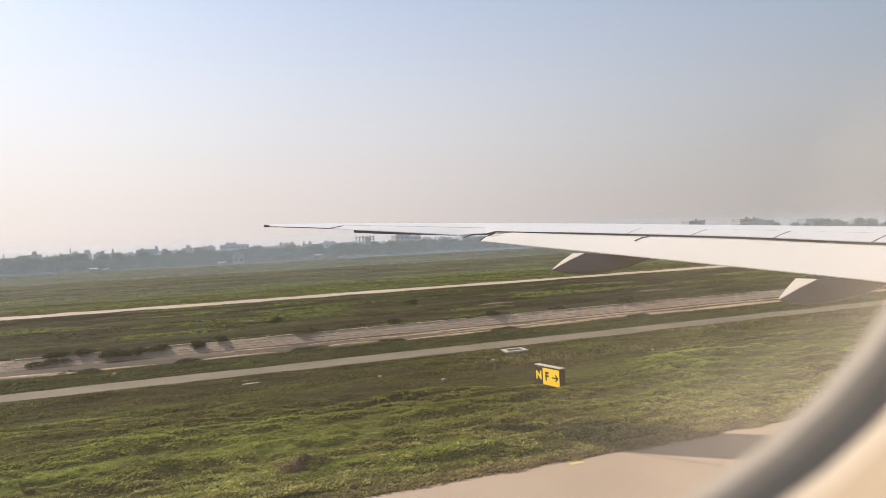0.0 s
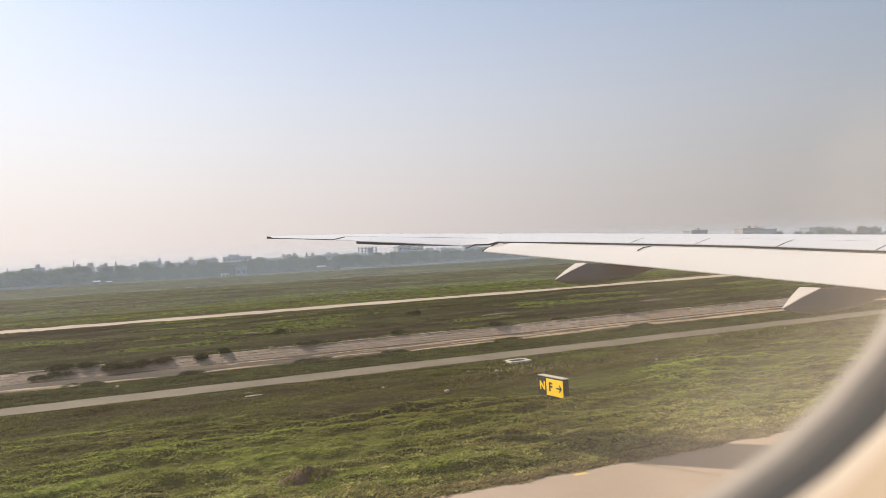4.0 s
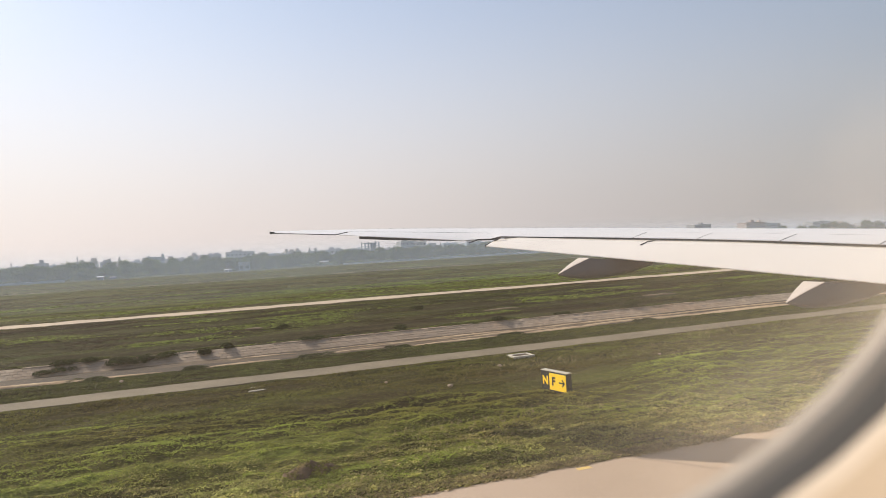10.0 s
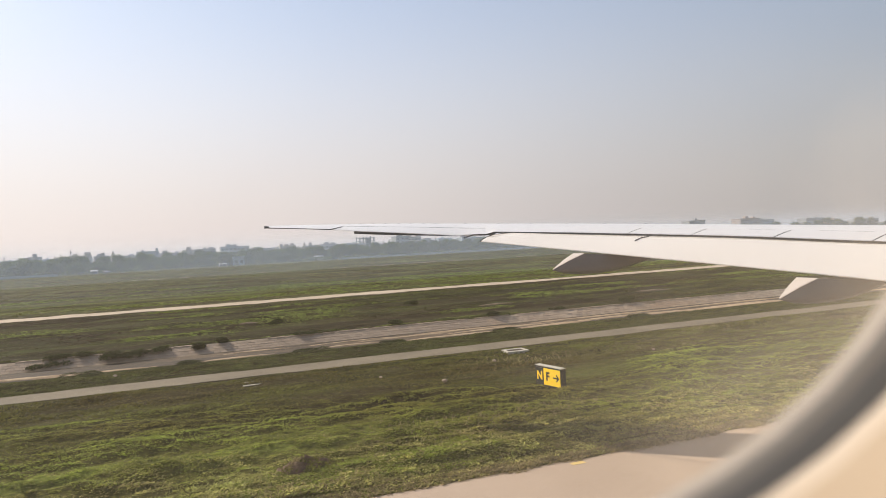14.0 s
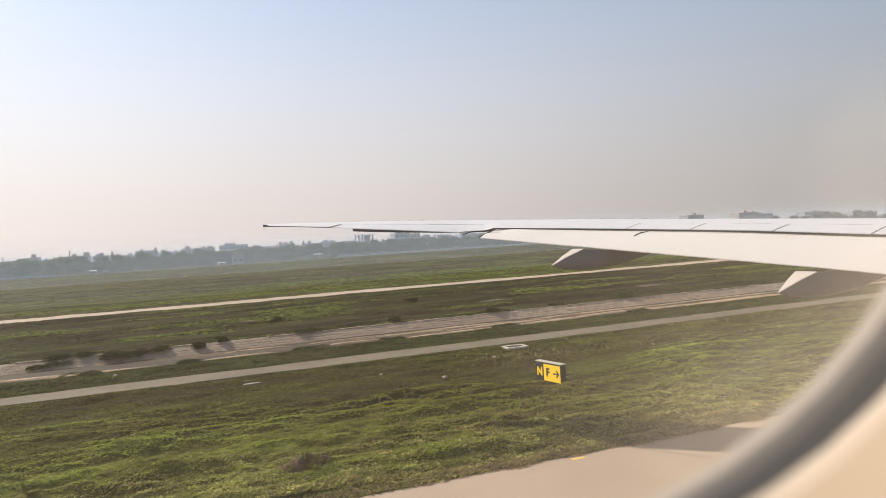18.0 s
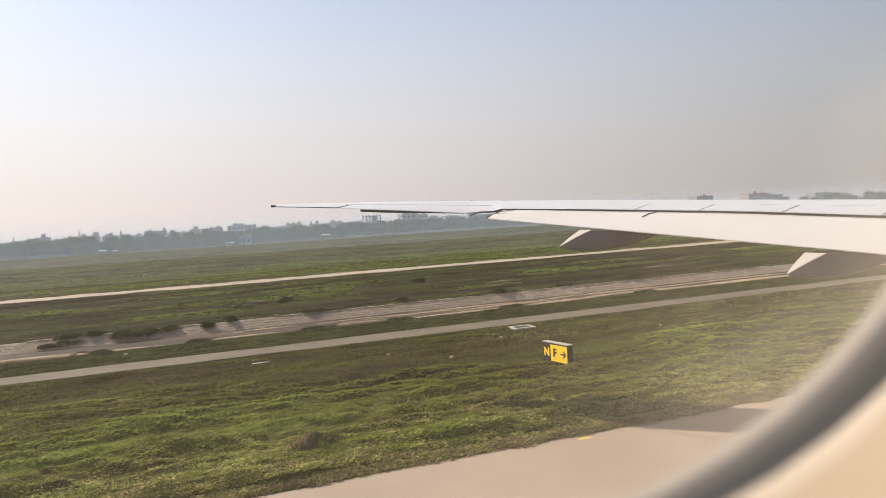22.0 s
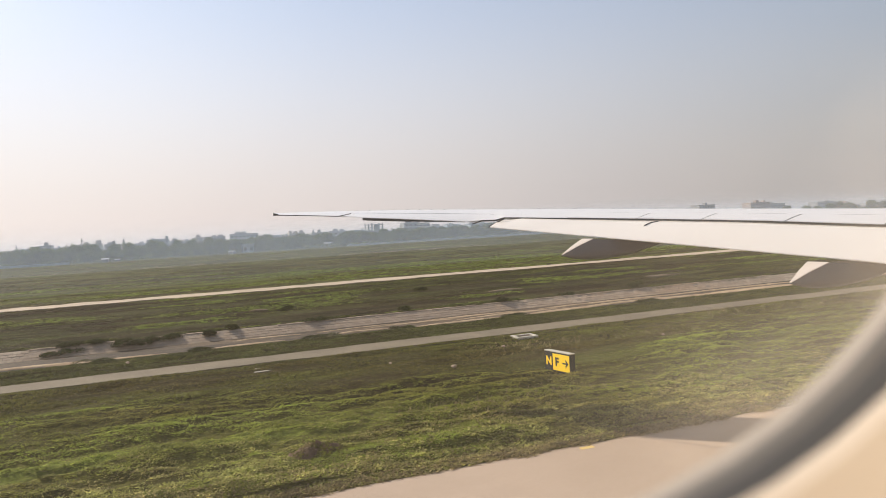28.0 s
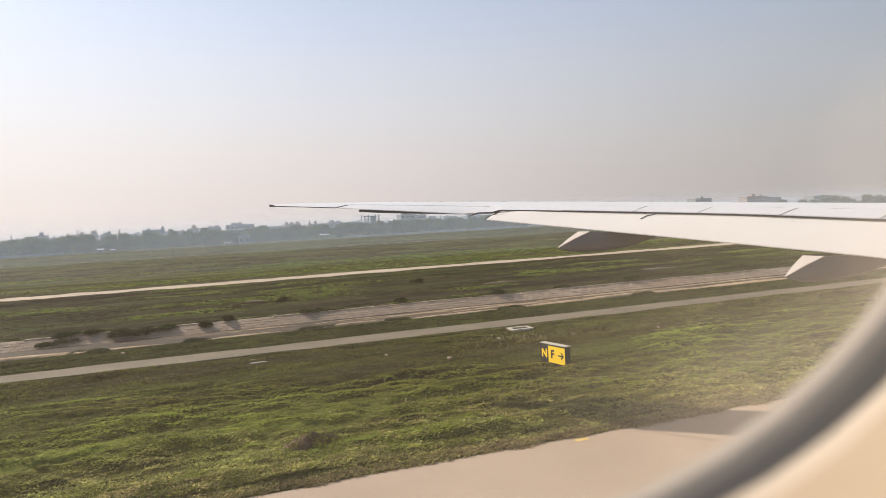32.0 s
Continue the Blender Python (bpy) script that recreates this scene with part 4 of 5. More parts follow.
def haze_material(name, share, z0, z1):
    """Haze put on an upright sheet: mostly clear, a bluish share of it scattering the light that falls through; thinner
    with height.
    """
    m, nt, bs = nodes_of(name)
    nt.nodes.remove(bs)
    clear = nt.nodes.new("ShaderNodeBsdfTransparent")
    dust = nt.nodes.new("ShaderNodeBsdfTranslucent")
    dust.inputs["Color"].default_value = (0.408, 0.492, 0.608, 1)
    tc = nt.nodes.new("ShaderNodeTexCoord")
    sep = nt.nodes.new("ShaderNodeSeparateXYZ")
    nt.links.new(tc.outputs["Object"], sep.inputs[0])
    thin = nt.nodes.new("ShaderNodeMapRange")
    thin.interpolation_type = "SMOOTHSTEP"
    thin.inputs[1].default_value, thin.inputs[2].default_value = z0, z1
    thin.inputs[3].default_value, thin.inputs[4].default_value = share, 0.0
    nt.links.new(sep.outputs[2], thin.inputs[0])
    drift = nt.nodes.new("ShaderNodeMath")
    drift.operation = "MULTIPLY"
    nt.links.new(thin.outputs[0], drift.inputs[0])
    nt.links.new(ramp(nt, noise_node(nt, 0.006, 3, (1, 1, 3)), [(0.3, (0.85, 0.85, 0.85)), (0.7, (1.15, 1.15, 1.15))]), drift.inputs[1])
    mx = nt.nodes.new("ShaderNodeMixShader")
    nt.links.new(drift.outputs[0], mx.inputs[0])
    nt.links.new(clear.outputs[0], mx.inputs[1])
    nt.links.new(dust.outputs[0], mx.inputs[2])
    nt.links.new(mx.outputs[0], nt.nodes["Material Output"].inputs["Surface"])
    return m


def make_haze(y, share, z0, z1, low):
    me = mesh_of("haze_sheet", [(-1400, y, low), (2200, y, low), (2200, y, z1), (-1400, y, z1)], [(0, 1, 2, 3)], haze_material("haze_sheet", share, z0, z1))
    tagged(new("haze_sheet", me), "upright sheet tinted as haze over the far field", "haze", kind="stuff")


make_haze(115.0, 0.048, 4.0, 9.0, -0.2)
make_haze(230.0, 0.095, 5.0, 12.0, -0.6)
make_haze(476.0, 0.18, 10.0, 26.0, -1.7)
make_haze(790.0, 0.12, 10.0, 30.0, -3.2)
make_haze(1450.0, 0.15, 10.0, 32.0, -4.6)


def make_hut(x, y, w, d, h, material, label, name="shed", roof="flat"):
    b = thing(name, label, "building", (x, y, 0))
    part("wall", box_mesh("wall", -w / 2, w / 2, -d / 2, d / 2, -0.3, h * 0.8, M[material]), b)
    e = 0.3
    if roof == "flat":
        me = box_mesh("roof", -w / 2 - e, w / 2 + e, -d / 2 - e, d / 2 + e, h * 0.8, h, M[material])
    else:
        rings = [[(-w / 2 - e, -d / 2 - e, h * 0.8), (-w / 2 - e, d / 2 + e, h * 0.8), (-w / 2 - e, 0, h)], [(w / 2 + e, -d / 2 - e, h * 0.8), (w / 2 + e, d / 2 + e, h * 0.8), (w / 2 + e, 0, h)]]
        me = loft_mesh("roof", rings, M["paint_white"])
    part("roof", me, b)
    for i in range(2):
        part("window", WINDOW_MESH, b, at=((-0.25 + 0.5 * i) * w, -d / 2, h * 0.42))
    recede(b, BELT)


make_hut(24, 400, 6, 5, 5.0, "wall_blue", "tall pale blue metal shed in front of the trees")
make_hut(15, 392, 3.6, 3, 1.7, "wall_white", "low white shed at the field's edge", roof="gable")
make_hut(76, 436, 5.0, 4, 2.8, "wall_white", "small white guard hut by the perimeter wall", roof="gable")
make_hut(-45, 368, 2.6, 3, 2.2, "wall_white", "small whitewashed hut under the trees", roof="gable")
make_hut(-39.5, 366, 1.9, 2, 1.6, "wall_white", "low white shed at the field's edge", roof="gable")


def make_perimeter():
    w = thing("perimeter_wall", "long pale grey concrete perimeter wall of the airfield", "wall", (0, 396, 0), kind="structure")
    panel = box_mesh("panel", -2.92, 2.92, -0.12, 0.12, -0.3, 1.05, M["wall_white"])
    post = box_mesh("post", -0.16, 0.16, -0.2, 0.2, -0.3, 1.2, M["wall_grey"])
    for i in range(70):
        x = 82 + i * 6.16
        part("panel", panel, w, at=(x, i * 0.4, 0))
        part("post", post, w, at=(x + 3.08, i * 0.4, 0))
    recede(w, BELT)
    low = thing("perimeter_wall", "low pale blue perimeter wall under the trees", "wall", (-90, 372, 0), kind="structure")
    panel = box_mesh("panel", -3.0, 3.0, -0.12, 0.12, -0.3, 1.4, M["wall_blue"])
    for i in range(8):
        part("panel", panel, low, at=(-16 + i * 6.06, -i * 0.2, 0))
    recede(low, BELT)


make_perimeter()

# ---- signs, chambers, canal, plants ----
def text_mesh(body, size, depth, material):
    cu = bpy.data.curves.new("letters", "FONT")
    cu.body, cu.size, cu.extrude, cu.offset = body, size, depth, 0.016
    cu.align_x, cu.align_y = "CENTER", "CENTER"
    tmp = bpy.data.objects.new("letters", cu)
    scene.collection.objects.link(tmp)
    me = bpy.data.meshes.new_from_object(tmp.evaluated_get(bpy.context.evaluated_depsgraph_get()))
    bpy.data.objects.remove(tmp)
    bpy.data.curves.remove(cu)
    me.materials.clear()
    me.materials.append(material)
    return me


def make_sign():
    """Taxiway guidance sign, its face towards the tail: local x runs along the face, local y points backwards through it."""
    s = thing("taxiway_sign", "black and yellow taxiway guidance sign standing in the grass", "sign", (13.78, 24.25, 0.0))
    s.rotation_euler = (0, 0, radians(-90 + 10))
    L, H, D = 1.56, 0.77, 0.25
    part("housing", box_mesh("housing", -L / 2, L / 2, -D / 2, D / 2, 0.12, 0.12 + H, M["sign_black"], 0.012), s)
    part("top_cap", box_mesh("top_cap", -L / 2 - 0.01, L / 2 + 0.01, -D / 2 - 0.01, D / 2 + 0.01, 0.12 + H, 0.15 + H, M["sign_white"], 0.006), s, "pale top cover")
    split = -L / 2 + 0.52
    part("location_panel", box_mesh("location_panel", -L / 2 + 0.03, split, -D / 2 - 0.012, -D / 2 + 0.002, 0.175, 0.065 + H, M["sign_black"]), s, "black panel")
    yel = part("direction_panel", box_mesh("direction_panel", split + 0.004, L / 2 - 0.05, -D / 2 - 0.012, -D / 2 + 0.002, 0.175, 0.065 + H, M["sign_yellow"]), s, "yellow panel")
    zc = 0.12 + H / 2

    def glyph(me, x, parent, name):
        me.transform(Matrix.Translation((x, -D / 2 - 0.016, zc)) @ Matrix.Rotation(radians(90), 4, "X"))
        part(name, me, parent)

    glyph(text_mesh("N", 0.46, 0.004, M["sign_yellow"]), -L / 2 + 0.28, s, "letter")
    glyph(text_mesh("F", 0.46, 0.004, M["sign_black"]), split + 0.26, yel, "letter")
    bm = bmesh.new()
    box(bm, -0.17, 0.13, -0.028, 0.028, -0.004, 0.004)
    for q in (1, -1):
        made = bmesh.ops.create_cube(bm, size=1.0, matrix=Matrix.Translation((0.08, 0.06 * q, 0)) @ Matrix.Rotation(radians(-45 * q), 4, "Z") @ Matrix.Diagonal((0.20, 0.055, 0.008, 1)))
    glyph(solid(bm, "arrow", M["sign_black"]), split + 0.76, yel, "arrow")
    for u in (-0.6, 0.0, 0.6):
        part("leg", box_mesh("leg", u - 0.03, u + 0.03, -0.04, 0.04, -0.05, 0.12, M["fittings_and_gap_shade"]), s)


make_sign()


def make_chamber(x, y, turn):
    """A concrete pit rim, flush with the grass."""
    c = thing("drain_chamber", "pale concrete drain chamber rim set in the grass", "drain chamber", (x, y, 0.0), "drain chambers")
    c.rotation_euler = (0, 0, turn)
    for x0, x1, y0, y1 in ((-0.62, 0.62, -0.48, -0.30), (-0.62, 0.62, 0.30, 0.48), (-0.62, -0.44, -0.297, 0.297), (0.44, 0.62, -0.297, 0.297)):
        part("rim", box_mesh("rim", x0, x1, y0, y1, -0.2, 0.08, M["chamber_concrete"], 0.015), c)
    part("cover", box_mesh("cover", -0.437, 0.437, -0.297, 0.297, -0.2, 0.06, M["mud"]), c, "sunken brown cover")


make_chamber(3.3, 33.0, 0.05)
make_chamber(17.0, 33.6, -0.04)

# edge markings on the taxiway
for x in (9.75, 22.0):
    me = box_mesh("edge_marking", -0.2, 0.2, -0.09, 0.09, 0.0, 0.004, M["marking_yellow"])
    ob = tagged(new("edge_marking", me), "short worn yellow edge marking on the concrete taxiway", "marking", "edge markings")
    ob.location = (x, 15.95, 0.001)


def make_stone_bit(x, y, r, seed):
    rng = np.random.default_rng(seed)
    bm = bmesh.new()
    bmesh.ops.create_icosphere(bm, subdivisions=2, radius=r)
    for v in bm.verts:
        v.co *= 0.8 + 0.4 * rng.random()
        v.co.z *= 0.6
    ob = tagged(new("stone", solid(bm, "stone", M["stone"])), "pale loose stone lying in the grass", "stone", "loose stones")
    ob.location = (x, y, r * 0.4 + 0.05 + float(land(np.array([x]), np.array([y]))[0]))


for i, (x, y, r) in enumerate(((10.55, 27.6, 0.12), (14.7, 31.4, 0.10), (8.5, 30.3, 0.08), (22.5, 29.0, 0.08), (-3.0, 39.5, 0.10))):
    make_stone_bit(x, y, r, i)


# leafy clumps: a base point and leaves fanned from it
def clumps(name, label, material, n, x0, x1, y0, y1, leaves, length, width, seed, keep=None, rise=0.75, lift=0.0):
    rng = np.random.default_rng(seed)
    x, y = rng.uniform(x0, x1, n), rng.uniform(y0, y1, n)
    size = np.ones(n)
    if keep is not None:
        size = keep(x, y)
        ok = size > 0.12
        x, y, size = x[ok], y[ok], size[ok]
        n = len(x)
    z = land(x, y) - 0.01 + lift
    base = np.stack([x, y, z], -1)
    a = rng.uniform(0, 2 * np.pi, (n, leaves))
    ln = length * size[:, None] * rng.uniform(0.55, 1.25, (n, leaves))
    up = rise * rng.uniform(0.4, 1.3, (n, leaves))
    wd = width * size[:, None] * rng.uniform(0.6, 1.3, (n, leaves))
    tip = base[:, None, :] + np.stack([np.cos(a) * ln, np.sin(a) * ln, up * ln], -1)
    side = np.stack([-np.sin(a) * wd, np.cos(a) * wd, rng.normal(0, 0.3, (n, leaves)) * wd], -1)
    p, q = tip + side, tip - side
    verts = np.concatenate([base[:, None, :], p, q], 1)
    k = 1 + 2 * leaves
    off = (np.arange(n) * k)[:, None]
    j = np.arange(leaves)[None, :]
    faces = np.stack([np.broadcast_to(off, (n, leaves)), off + 1 + j, off + 1 + leaves + j], -1).reshape(-1, 3)
    me = bpy.data.meshes.new(name)
    vs = verts.reshape(-1, 3)
    me.vertices.add(len(vs))
    me.vertices.foreach_set("co", vs.astype(np.float32).ravel())
    me.loops.add(faces.size)
    me.loops.foreach_set("vertex_index", faces.astype(np.int32).ravel())
    me.polygons.add(len(faces))
    me.polygons.foreach_set("loop_start", np.arange(0, faces.size, 3, dtype=np.int32))
    me.update(calc_edges=True)
    me.validate()
    me.materials.append(material)
    return tagged(new(name, me), label, "grass", kind="stuff")


def lush(x, y):
    patchy = soft_noise(x * 0.45, y, 2.4, 61) * 0.7 + soft_noise(x * 0.6, y, 0.8, 62) * 0.3
    return growth(x, y) * np.clip(0.45 + patchy * 0.9, 0, 1.1) * (0.58 + 0.6 * tufts(x, y))


def cover(x, y):
    patchy = soft_noise(x * 0.35, y, 5.0, 73) * 0.5 + soft_noise(x * 0.4, y, 1.3, 74) * 0.5
    return np.clip(patchy * 2.1 - 0.25, 0, 1.2)


def sparse(x, y):
    patchy = soft_noise(x * 0.4, y, 5.0, 71) * 0.6 + soft_noise(x * 0.6, y, 1.6, 72) * 0.4
    return np.clip((patchy - 0.25) * 1.9, 0, 1.3)


clumps("grass", "lush low leafy green grass beside the taxiway", M["grass_near"], 165000, -9, 46, 16.3, 33.5, 5, 0.08, 0.023, 1, lush, 0.5)
clumps("grass", "dull olive and brown grass towards the service road", M["grass_olive"], 84000, -9, 50, 22, 34.7, 5, 0.085, 0.020, 8,
       lambda x, y: np.interp(y + (soft_noise(x * 0.5, y, 4.0, 63) - 0.5) * 7, [22.8, 26.8, 35], [0.15, 0.85, 1.0]) * np.clip(soft_noise(x * 0.5, y, 1.2, 64) * 1.1 + 0.35, 0, 1.2))
clumps("dry_grass", "dry straw-coloured grass along the taxiway edge", M["grass_dry"], 20000, -14, 46, 16.2, 18.4, 6, 0.08, 0.02, 2, lambda x, y: np.interp(y, [16.2, 17.2, 18.4], [1.0, 0.7, 0.0]), 0.7)
clumps("dry_grass", "thin dry grass among the green", M["grass_dry"], 9000, -14, 46, 18, 34.6, 5, 0.15, 0.009, 3, lambda x, y: np.clip(soft_noise(x * 0.4, y, 3.0, 65) * 2 - 0.7, 0, 1), 1.2)
clumps("weeds", "dark green weeds between the road and the canal", M["weeds"], 62000, -12, 80, 37.05, 42.6, 5, 0.085, 0.020, 4, cover)
clumps("grass", "green grass on the bank above the canal", M["grass_olive"], 24000, -12, 80, 37.05, 42.6, 5, 0.08, 0.018, 14, sparse)
clumps("grass", "dusty pale grass close to the taxiway", M["grass_dusty"], 60000, -14, 46, 16.25, 23.0, 5, 0.085, 0.026, 17,
       lambda x, y: np.interp(y + (soft_noise(x * 0.6, y, 2.0, 86) - 0.5) * 3, [16, 17.2, 20.0, 22.5], [0.9, 1.05, 0.75, 0.0]) * np.clip(soft_noise(x * 0.6, y, 0.5, 87) * 1.3 + 0.2, 0, 1.1), 0.6)
clumps("dry_grass", "ragged dusty grass creeping over the taxiway edge", M["grass_dry"], 16000, -14, 46, 15.65, 16.6, 6, 0.08, 0.02, 15,
       lambda x, y: np.clip((y - 15.85 - 0.75 * soft_noise(x, x * 0, 0.9, 82) + 0.3 * soft_noise(x, x * 0, 3.0, 83)) * 4, 0, 1.1))
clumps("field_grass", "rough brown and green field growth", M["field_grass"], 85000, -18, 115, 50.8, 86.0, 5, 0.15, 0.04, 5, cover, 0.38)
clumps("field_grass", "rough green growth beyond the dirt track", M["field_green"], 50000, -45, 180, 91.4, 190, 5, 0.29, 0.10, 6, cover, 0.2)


clumps("field_grass", "coarse brown and green growth across the far field", M["field_far_hazed"], 42000, -160, 460, 190, 555, 5, 0.75, 0.25, 7, sparse, 0.16)


clumps("fresh_grass", "patches of fresh light green grass in the brown field", M["fresh_grass"], 60000, -24, 100, 51.2, 85.5, 5, 0.19, 0.055, 18,
       lambda x, y: np.clip((soft_noise(x * 0.3, y, 3.6, 88) * 0.8 + soft_noise(x * 0.5, y, 1.0, 89) * 0.2 - 0.60) * 7, 0, 1.1), 0.35)
clumps("fresh_grass", "streaks of fresh green grass beside the dirt track", M["fresh_grass"], 60000, -40, 170, 91.6, 150, 5, 0.30, 0.10, 19,
       lambda x, y: np.clip((soft_noise(x * 0.2, y, 9.0, 90) * 0.82 + soft_noise(x * 0.4, y, 2.2, 93) * 0.18 - 0.58) * 8, 0, 1.1), 0.22)


for y0, y1 in ((34.5, 35.0), (36.85, 37.4)):
    clumps("weeds", "dark weeds creeping over the road's edge", M["weeds"], 5200, -12, 90, y0, y1, 5, 0.08, 0.02, int(y0 * 10), lambda x, y: np.clip(soft_noise(x, y, 1.1, 81) * 2.2 - 0.5, 0, 1.2))
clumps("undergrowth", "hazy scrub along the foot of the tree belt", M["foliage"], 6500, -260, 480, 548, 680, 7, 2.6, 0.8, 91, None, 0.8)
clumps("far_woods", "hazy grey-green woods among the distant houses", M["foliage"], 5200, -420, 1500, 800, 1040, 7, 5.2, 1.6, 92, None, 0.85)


clumps("vines", "dark creeper hanging over the canal wall", M["weeds"], 9000, -14, 70, 50.3, 51.5, 6, 0.12, 0.03, 16,
       lambda x, y: np.clip((soft_noise(x, x * 0, 2.6, 84) * 0.7 + soft_noise(x, y, 0.7, 85) * 0.3 + (y - 50.2) * 0.12 - 0.66) * 6, 0, 1.1), 0.7, 0.06)


def shrub(x, y, z, w, h, seed, name="shrub", label="dark leafy shrub growing over the canal wall", material="shrub_leaves"):
    rng = np.random.default_rng(seed)
    s = thing(name, label, "shrub", (x, y, z), "shrubs by the canal")
    blobs = [(rng.uniform(-0.35, 0.35) * w, rng.uniform(-0.2, 0.2) * w * 0.6, h * rng.uniform(0.25, 0.6), w * rng.uniform(0.16, 0.3)) for _ in range(5)]
    v, f = leaf_cloud(rng, blobs, int(900 * max(1.0, h * w / 1.3)), 0.05)
    flat = min(1.0, 2.1 * h / w)
    v = [(a, b, c * flat) for a, b, c in v]
    part("leaves", mesh_of("leaves", v, f, M[material]), s)
    verts, faces = [], []
    for bx, by, bz, r in blobs:
        k = len(verts)
        for c, q in (((bx * 0.3, by * 0.3, -0.1), 0.03), ((bx, by, bz), 0.012)):
            verts += [(c[0] + q * math.cos(a), c[1] + q * math.sin(a), c[2]) for a in (0, 2.09, 4.19)]
        faces += [(k, k + 1, k + 4, k + 3), (k + 1, k + 2, k + 5, k + 4), (k + 2, k, k + 3, k + 5)]
    part("stems", mesh_of("stems", verts, faces, M["bark"]), s)


for i, (x, y, w, h) in enumerate(((-2.9, 49.95, 3.4, 1.3), (-1.6, 50.2, 2.2, 1.0), (1.6, 50.1, 1.3, 0.8), (2.9, 50.4, 1.0, 0.6), (-7.4, 49.85, 2.6, 0.9), (-5.6, 50.35, 1.4, 0.6), (15.5, 50.9, 1.2, 0.6), (-7.0, 50.3, 1.6, 0.7), (8.8, 50.5, 1.4, 0.5), (24.5, 50.6, 1.8, 0.7), (30.0, 50.7, 1.3, 0.5), (37.0, 50.7, 1.6, 0.8), (58.0, 50.6, 2.0, 0.9),
                                  (0.8, 41.6, 2.0, 0.6), (7.5, 41.5, 2.3, 0.65), (12.5, 41.8, 1.6, 0.5), (20.5, 41.6, 2.0, 0.6), (-5.0, 41.5, 2.4, 0.6), (31.0, 41.7, 2.0, 0.6), (8.0, 60, 1.2, 0.7), (22.0, 66, 1.5, 0.8))):
    over_wall = 50.25 < y < 51
    y += 0.3 if over_wall else 0.0
    shrub(x, y, float(land(np.array([x]), np.array([y]))[0]), w * (1.15 if over_wall else 1.0), h * (0.9 if over_wall else 0.8), 200 + i)


def make_mound():
    """A low heap of clods under dry weeds."""
    m = thing("earth_mound", "low brown earth mound overgrown with dry weeds", "mound", (3.1, 18.9, 0.10))
    rng = np.random.default_rng(9)
    n, k = 56, 18
    rings = []
    for j in range(k):
        q = 1 - j / (k - 1)
        ring = []
        for i in range(n):
            a = 2 * math.pi * i / n
            r = q * (1 + 0.22 * math.sin(2 * a + 1) + 0.12 * math.sin(5 * a))
            h = 0.42 * (1 - q * q) * (0.75 + 0.5 * noise.noise((math.cos(a) * q * 2.2, math.sin(a) * q * 2.2, 4.0)))
            h += 0.10 * noise.noise((math.cos(a) * q * 7, math.sin(a) * q * 7, 1.0)) + 0.05 * noise.noise((math.cos(a) * q * 17, math.sin(a) * q * 17, 5.0))
            ring.append((0.75 * r * math.cos(a) - 0.12 * (1 - q), 0.55 * r * math.sin(a), h - 0.04))
        rings.append(ring)
    part("soil", loft_mesh("soil", rings, M["earth"], True), m)
    blobs = [(-0.15, 0.05, 0.20, 0.22), (0.2, -0.05, 0.12, 0.30), (-0.4, -0.15, 0.05, 0.30), (0.55, -0.1, 0.0, 0.34), (0.1, -0.35, 0.0, 0.30), (0.35, 0.2, 0.05, 0.3), (0.8, -0.15, -0.05, 0.28)]
    v, f = leaf_cloud(rng, blobs, 1500, 0.035)
    part("weeds", mesh_of("weeds", v, f, M["grass_olive"]), m)
    v, f = leaf_cloud(rng, [(-0.2, 0.0, 0.26, 0.16), (-0.35, -0.1, 0.15, 0.2)], 160, 0.03)
    part("dry_stalks", mesh_of("dry_stalks", v, f, M["grass_dry"]), m, "dry straw-coloured stalks")


make_mound()

# bare soil, sand and tall weeds
def soil_patch(x, y, rx, ry, seed, material="sand", label="bare patch of pale sandy soil in the field"):
    rng = np.random.default_rng(seed)
    n = 40
    a = np.linspace(0, 2 * np.pi, n, endpoint=False)
    ph = rng.uniform(0, 6.28, 5)
    r = 1 + sum(0.16 / (k + 1) * np.sin((k + 2) * a + ph[k]) for k in range(5)) + rng.uniform(-0.10, 0.10, n)
    px, py = x + rx * r * np.cos(a), y + ry * r * np.sin(a)
    rings = []
    for q, dz in ((1.0, -0.03), (0.92, 0.06), (0.6, 0.11), (0.25, 0.13)):
        qx, qy = x + (px - x) * q, y + (py - y) * q
        rings.append([(float(u), float(v), float(w) + dz) for u, v, w in zip(qx, qy, land(qx, qy))])
    v, f = loft(rings, True, False)
    f.append(tuple(3 * n + i for i in range(n)))
    tagged(new("bare_soil", mesh_of("bare_soil", v, f, M[material], True)), label, "soil", "bare soil patches", kind="stuff")


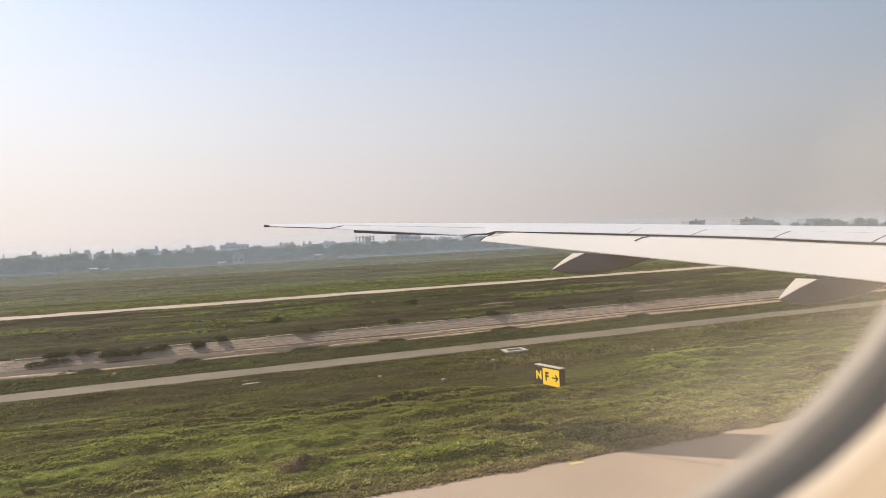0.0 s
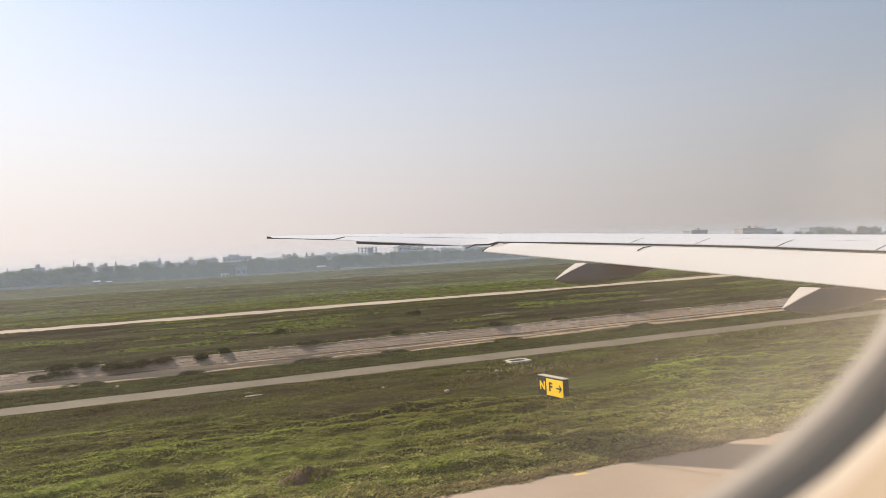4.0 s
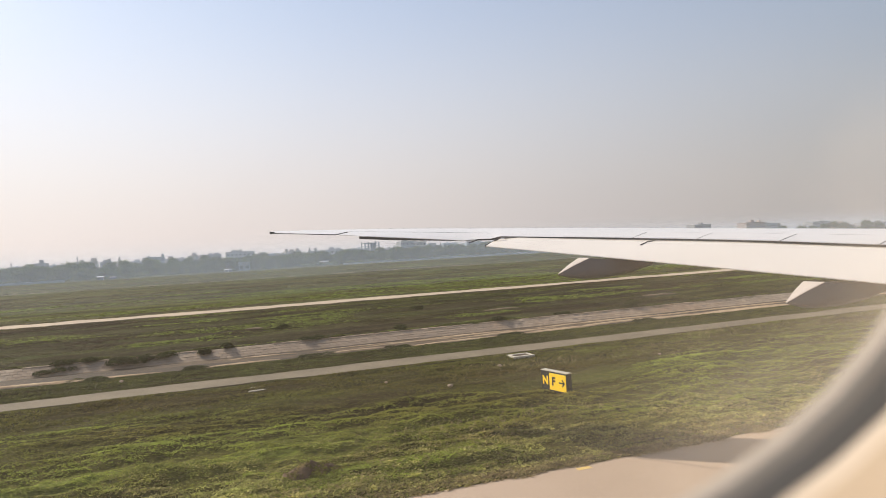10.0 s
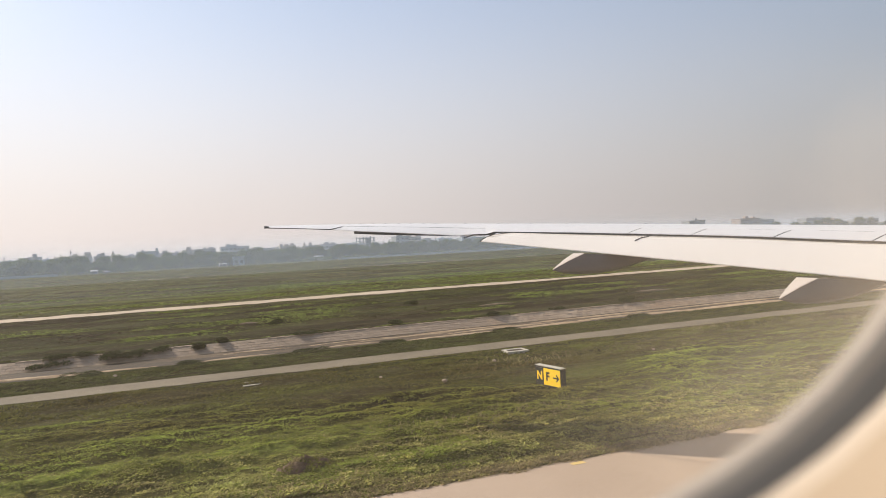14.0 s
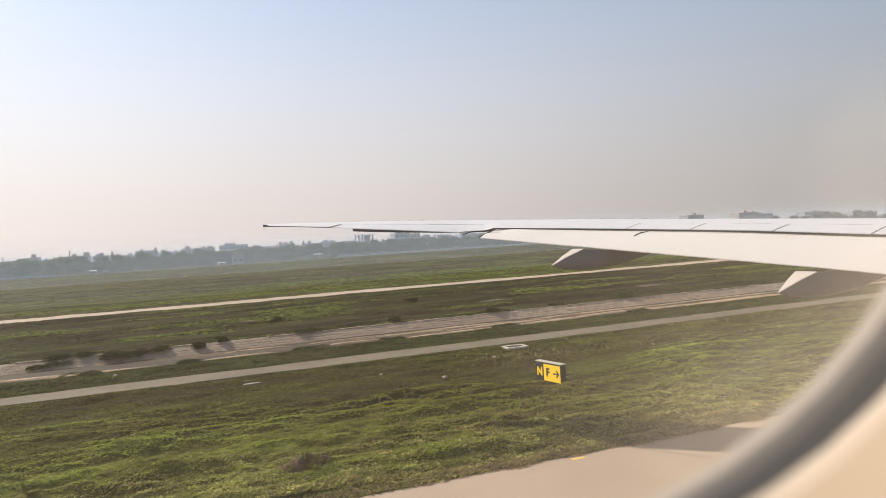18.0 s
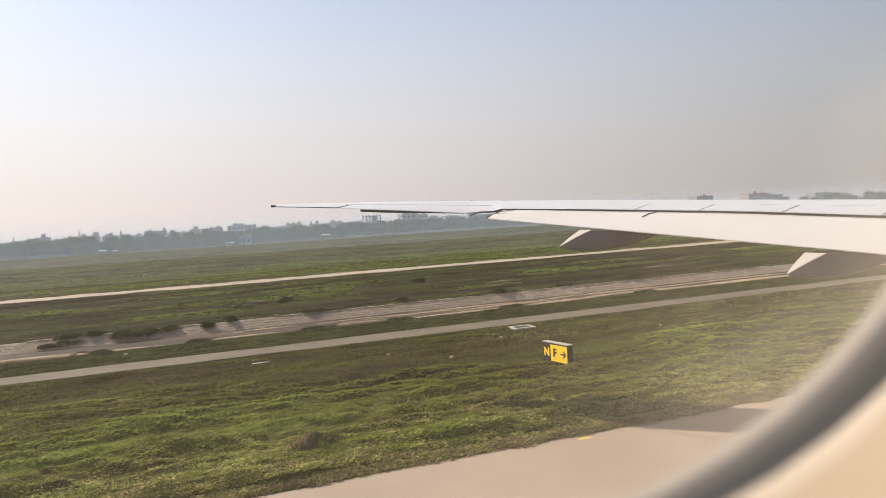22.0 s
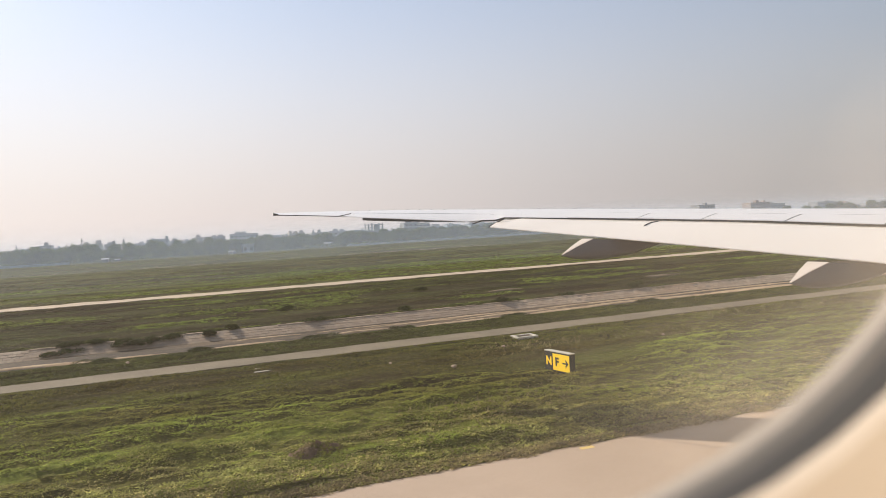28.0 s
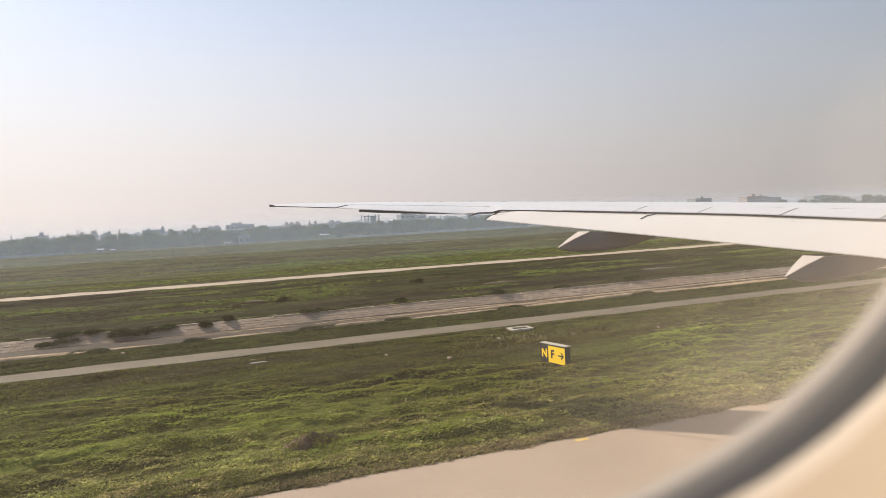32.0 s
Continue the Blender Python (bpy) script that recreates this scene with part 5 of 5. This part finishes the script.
for i, (x, y, rx, ry) in enumerate(((28.5, 60.0, 1.9, 0.22), (46.5, 59.5, 1.8, 0.25), (6.0, 62.0, 0.9, 0.18))):
    soil_patch(x, y, rx, ry, 300 + i)
for i, (x, y, rx, ry) in enumerate(((3.5, 45.9, 2.6, 0.35), (19.0, 45.7, 4.0, 0.4), (27.0, 46.2, 3.0, 0.5), (-4.5, 45.8, 3.5, 0.35), (11.0, 46.4, 2.0, 0.3), (38.0, 46.2, 4.0, 0.5),
                                     (23.0, 47.2, 5.0, 0.4), (33.0, 46.8, 4.5, 0.5), (46.0, 46.4, 6.0, 0.7), (15.5, 47.6, 3.5, 0.3), (55.0, 46.6, 6.0, 0.7), (29.0, 48.1, 3.5, 0.3), (-9.0, 46.4, 4.0, 0.4), (66.0, 46.6, 6.0, 0.6),
                                     (20.0, 48.2, 5.0, 0.35), (34.0, 48.2, 6.0, 0.4), (45.0, 48.2, 7.0, 0.5), (58.0, 48.2, 7.0, 0.45), (12.0, 48.2, 3.0, 0.25), (26.0, 45.5, 4.0, 0.3), (41.0, 45.6, 4.5, 0.35), (5.0, 48.2, 2.5, 0.22))):
    soil_patch(x, y, rx, ry, 330 + i, "sand_orange", "pale orange sand washed along the canal bank")


# ---- stone lining of the canal, last: many pieces ----
def make_canal_wall():
    y0, z0, y1, z1 = 49.3, -0.57, 50.5, -0.07
    rings = [[(x, y0, z0 - 0.3), (x, y0, z0 - 0.006), (x, y1, z1 - 0.006), (x, y1 + 0.3, z1 - 0.006), (x, y1 + 0.3, z0 - 0.3)] for x in (-200, 400)]
    wall = tagged(new("canal_wall", loft_mesh("canal_wall", rings, M["mortar"])), "sloping pale stone lining of the drainage canal", "canal wall", kind="structure")
    along_y, up = (y1 - y0), (z1 - z0)
    run = math.hypot(along_y, up)
    slope = math.atan2(up, along_y)
    rows, pitch = 4, 0.46

    def blocks(name, half, deep, low, high):
        """Six rough-dressed blocks: as vertices and faces, and as meshes."""
        kinds = []
        for k in range(6):
            rng = random.Random(k)
            hl, hd, b = half - 0.004 * (k % 3), deep, 0.012
            j = lambda: rng.uniform(-0.010, 0.010)
            verts = [(-hl + j(), -hd + j(), low), (hl + j(), -hd + j(), low), (hl + j(), hd + j(), low), (-hl + j(), hd + j(), low),
                     (-hl + b + j(), -hd + b + j(), high + j()), (hl - b + j(), -hd + b + j(), high + j()), (hl - b + j(), hd - b + j(), high + j()), (-hl + b + j(), hd - b + j(), high + j())]
            kinds.append((verts, [(4, 5, 6, 7), (0, 1, 5, 4), (1, 2, 6, 5), (2, 3, 7, 6), (3, 0, 4, 7)]))
        return kinds, [mesh_of(name, v, f, M["stone"]) for v, f in kinds]

    rng = random.Random(77)
    rest_v, rest_f = [], []

    def lay(name, kinds, meshes, place, turn, near):
        k = rng.randrange(6)
        if near:
            part(name, meshes[k], wall, at=place).rotation_euler = turn
            return
        m = Matrix.LocRotScale(place, turn, None)
        n = len(rest_v)
        rest_v.extend(tuple(m @ Vector(v)) for v in kinds[k][0])
        rest_f.extend(tuple(n + i for i in f) for f in kinds[k][1])

    kinds, meshes = blocks("stone", pitch / 2 - 0.008, run / rows / 2 - 0.007, -0.06, 0.010)
    for r in range(rows):
        u = (r + 0.5) / rows
        x = -60 + (r % 2) * pitch / 2
        while x < 170:
            x += pitch
            if rng.random() < (0.015 if r < rows - 1 else 0.04):
                continue
            place = Vector((x + rng.uniform(-0.012, 0.012), y0 + along_y * u, z0 + up * u + rng.uniform(-0.008, 0.012)))
            lay("stone", kinds, meshes, place, Euler((slope + rng.uniform(-0.025, 0.025), rng.uniform(-0.025, 0.025), rng.uniform(-0.02, 0.02))), -10 <= x < 23)
    kinds, meshes = blocks("coping_stone", 0.30, 0.15, -0.05, 0.03)
    x = -60.0
    while x < 170:
        x += 0.62
        broken = math.sin(x * 0.37) + math.sin(x * 0.11 + 2.0) > 1.25
        if broken or rng.random() < 0.06:
            continue
        lay("coping_stone", kinds, meshes, Vector((x, y1 + 0.10 + rng.uniform(-0.02, 0.02), z1 + 0.015)), Euler((rng.uniform(-0.04, 0.04), rng.uniform(-0.03, 0.03), rng.uniform(-0.03, 0.03))), -11 <= x < 40)
    ob = part("far_stones", mesh_of("far_stones", rest_v, rest_f, M["stone"]), wall)
    ob["kind"] = "stuff"


make_canal_wall()
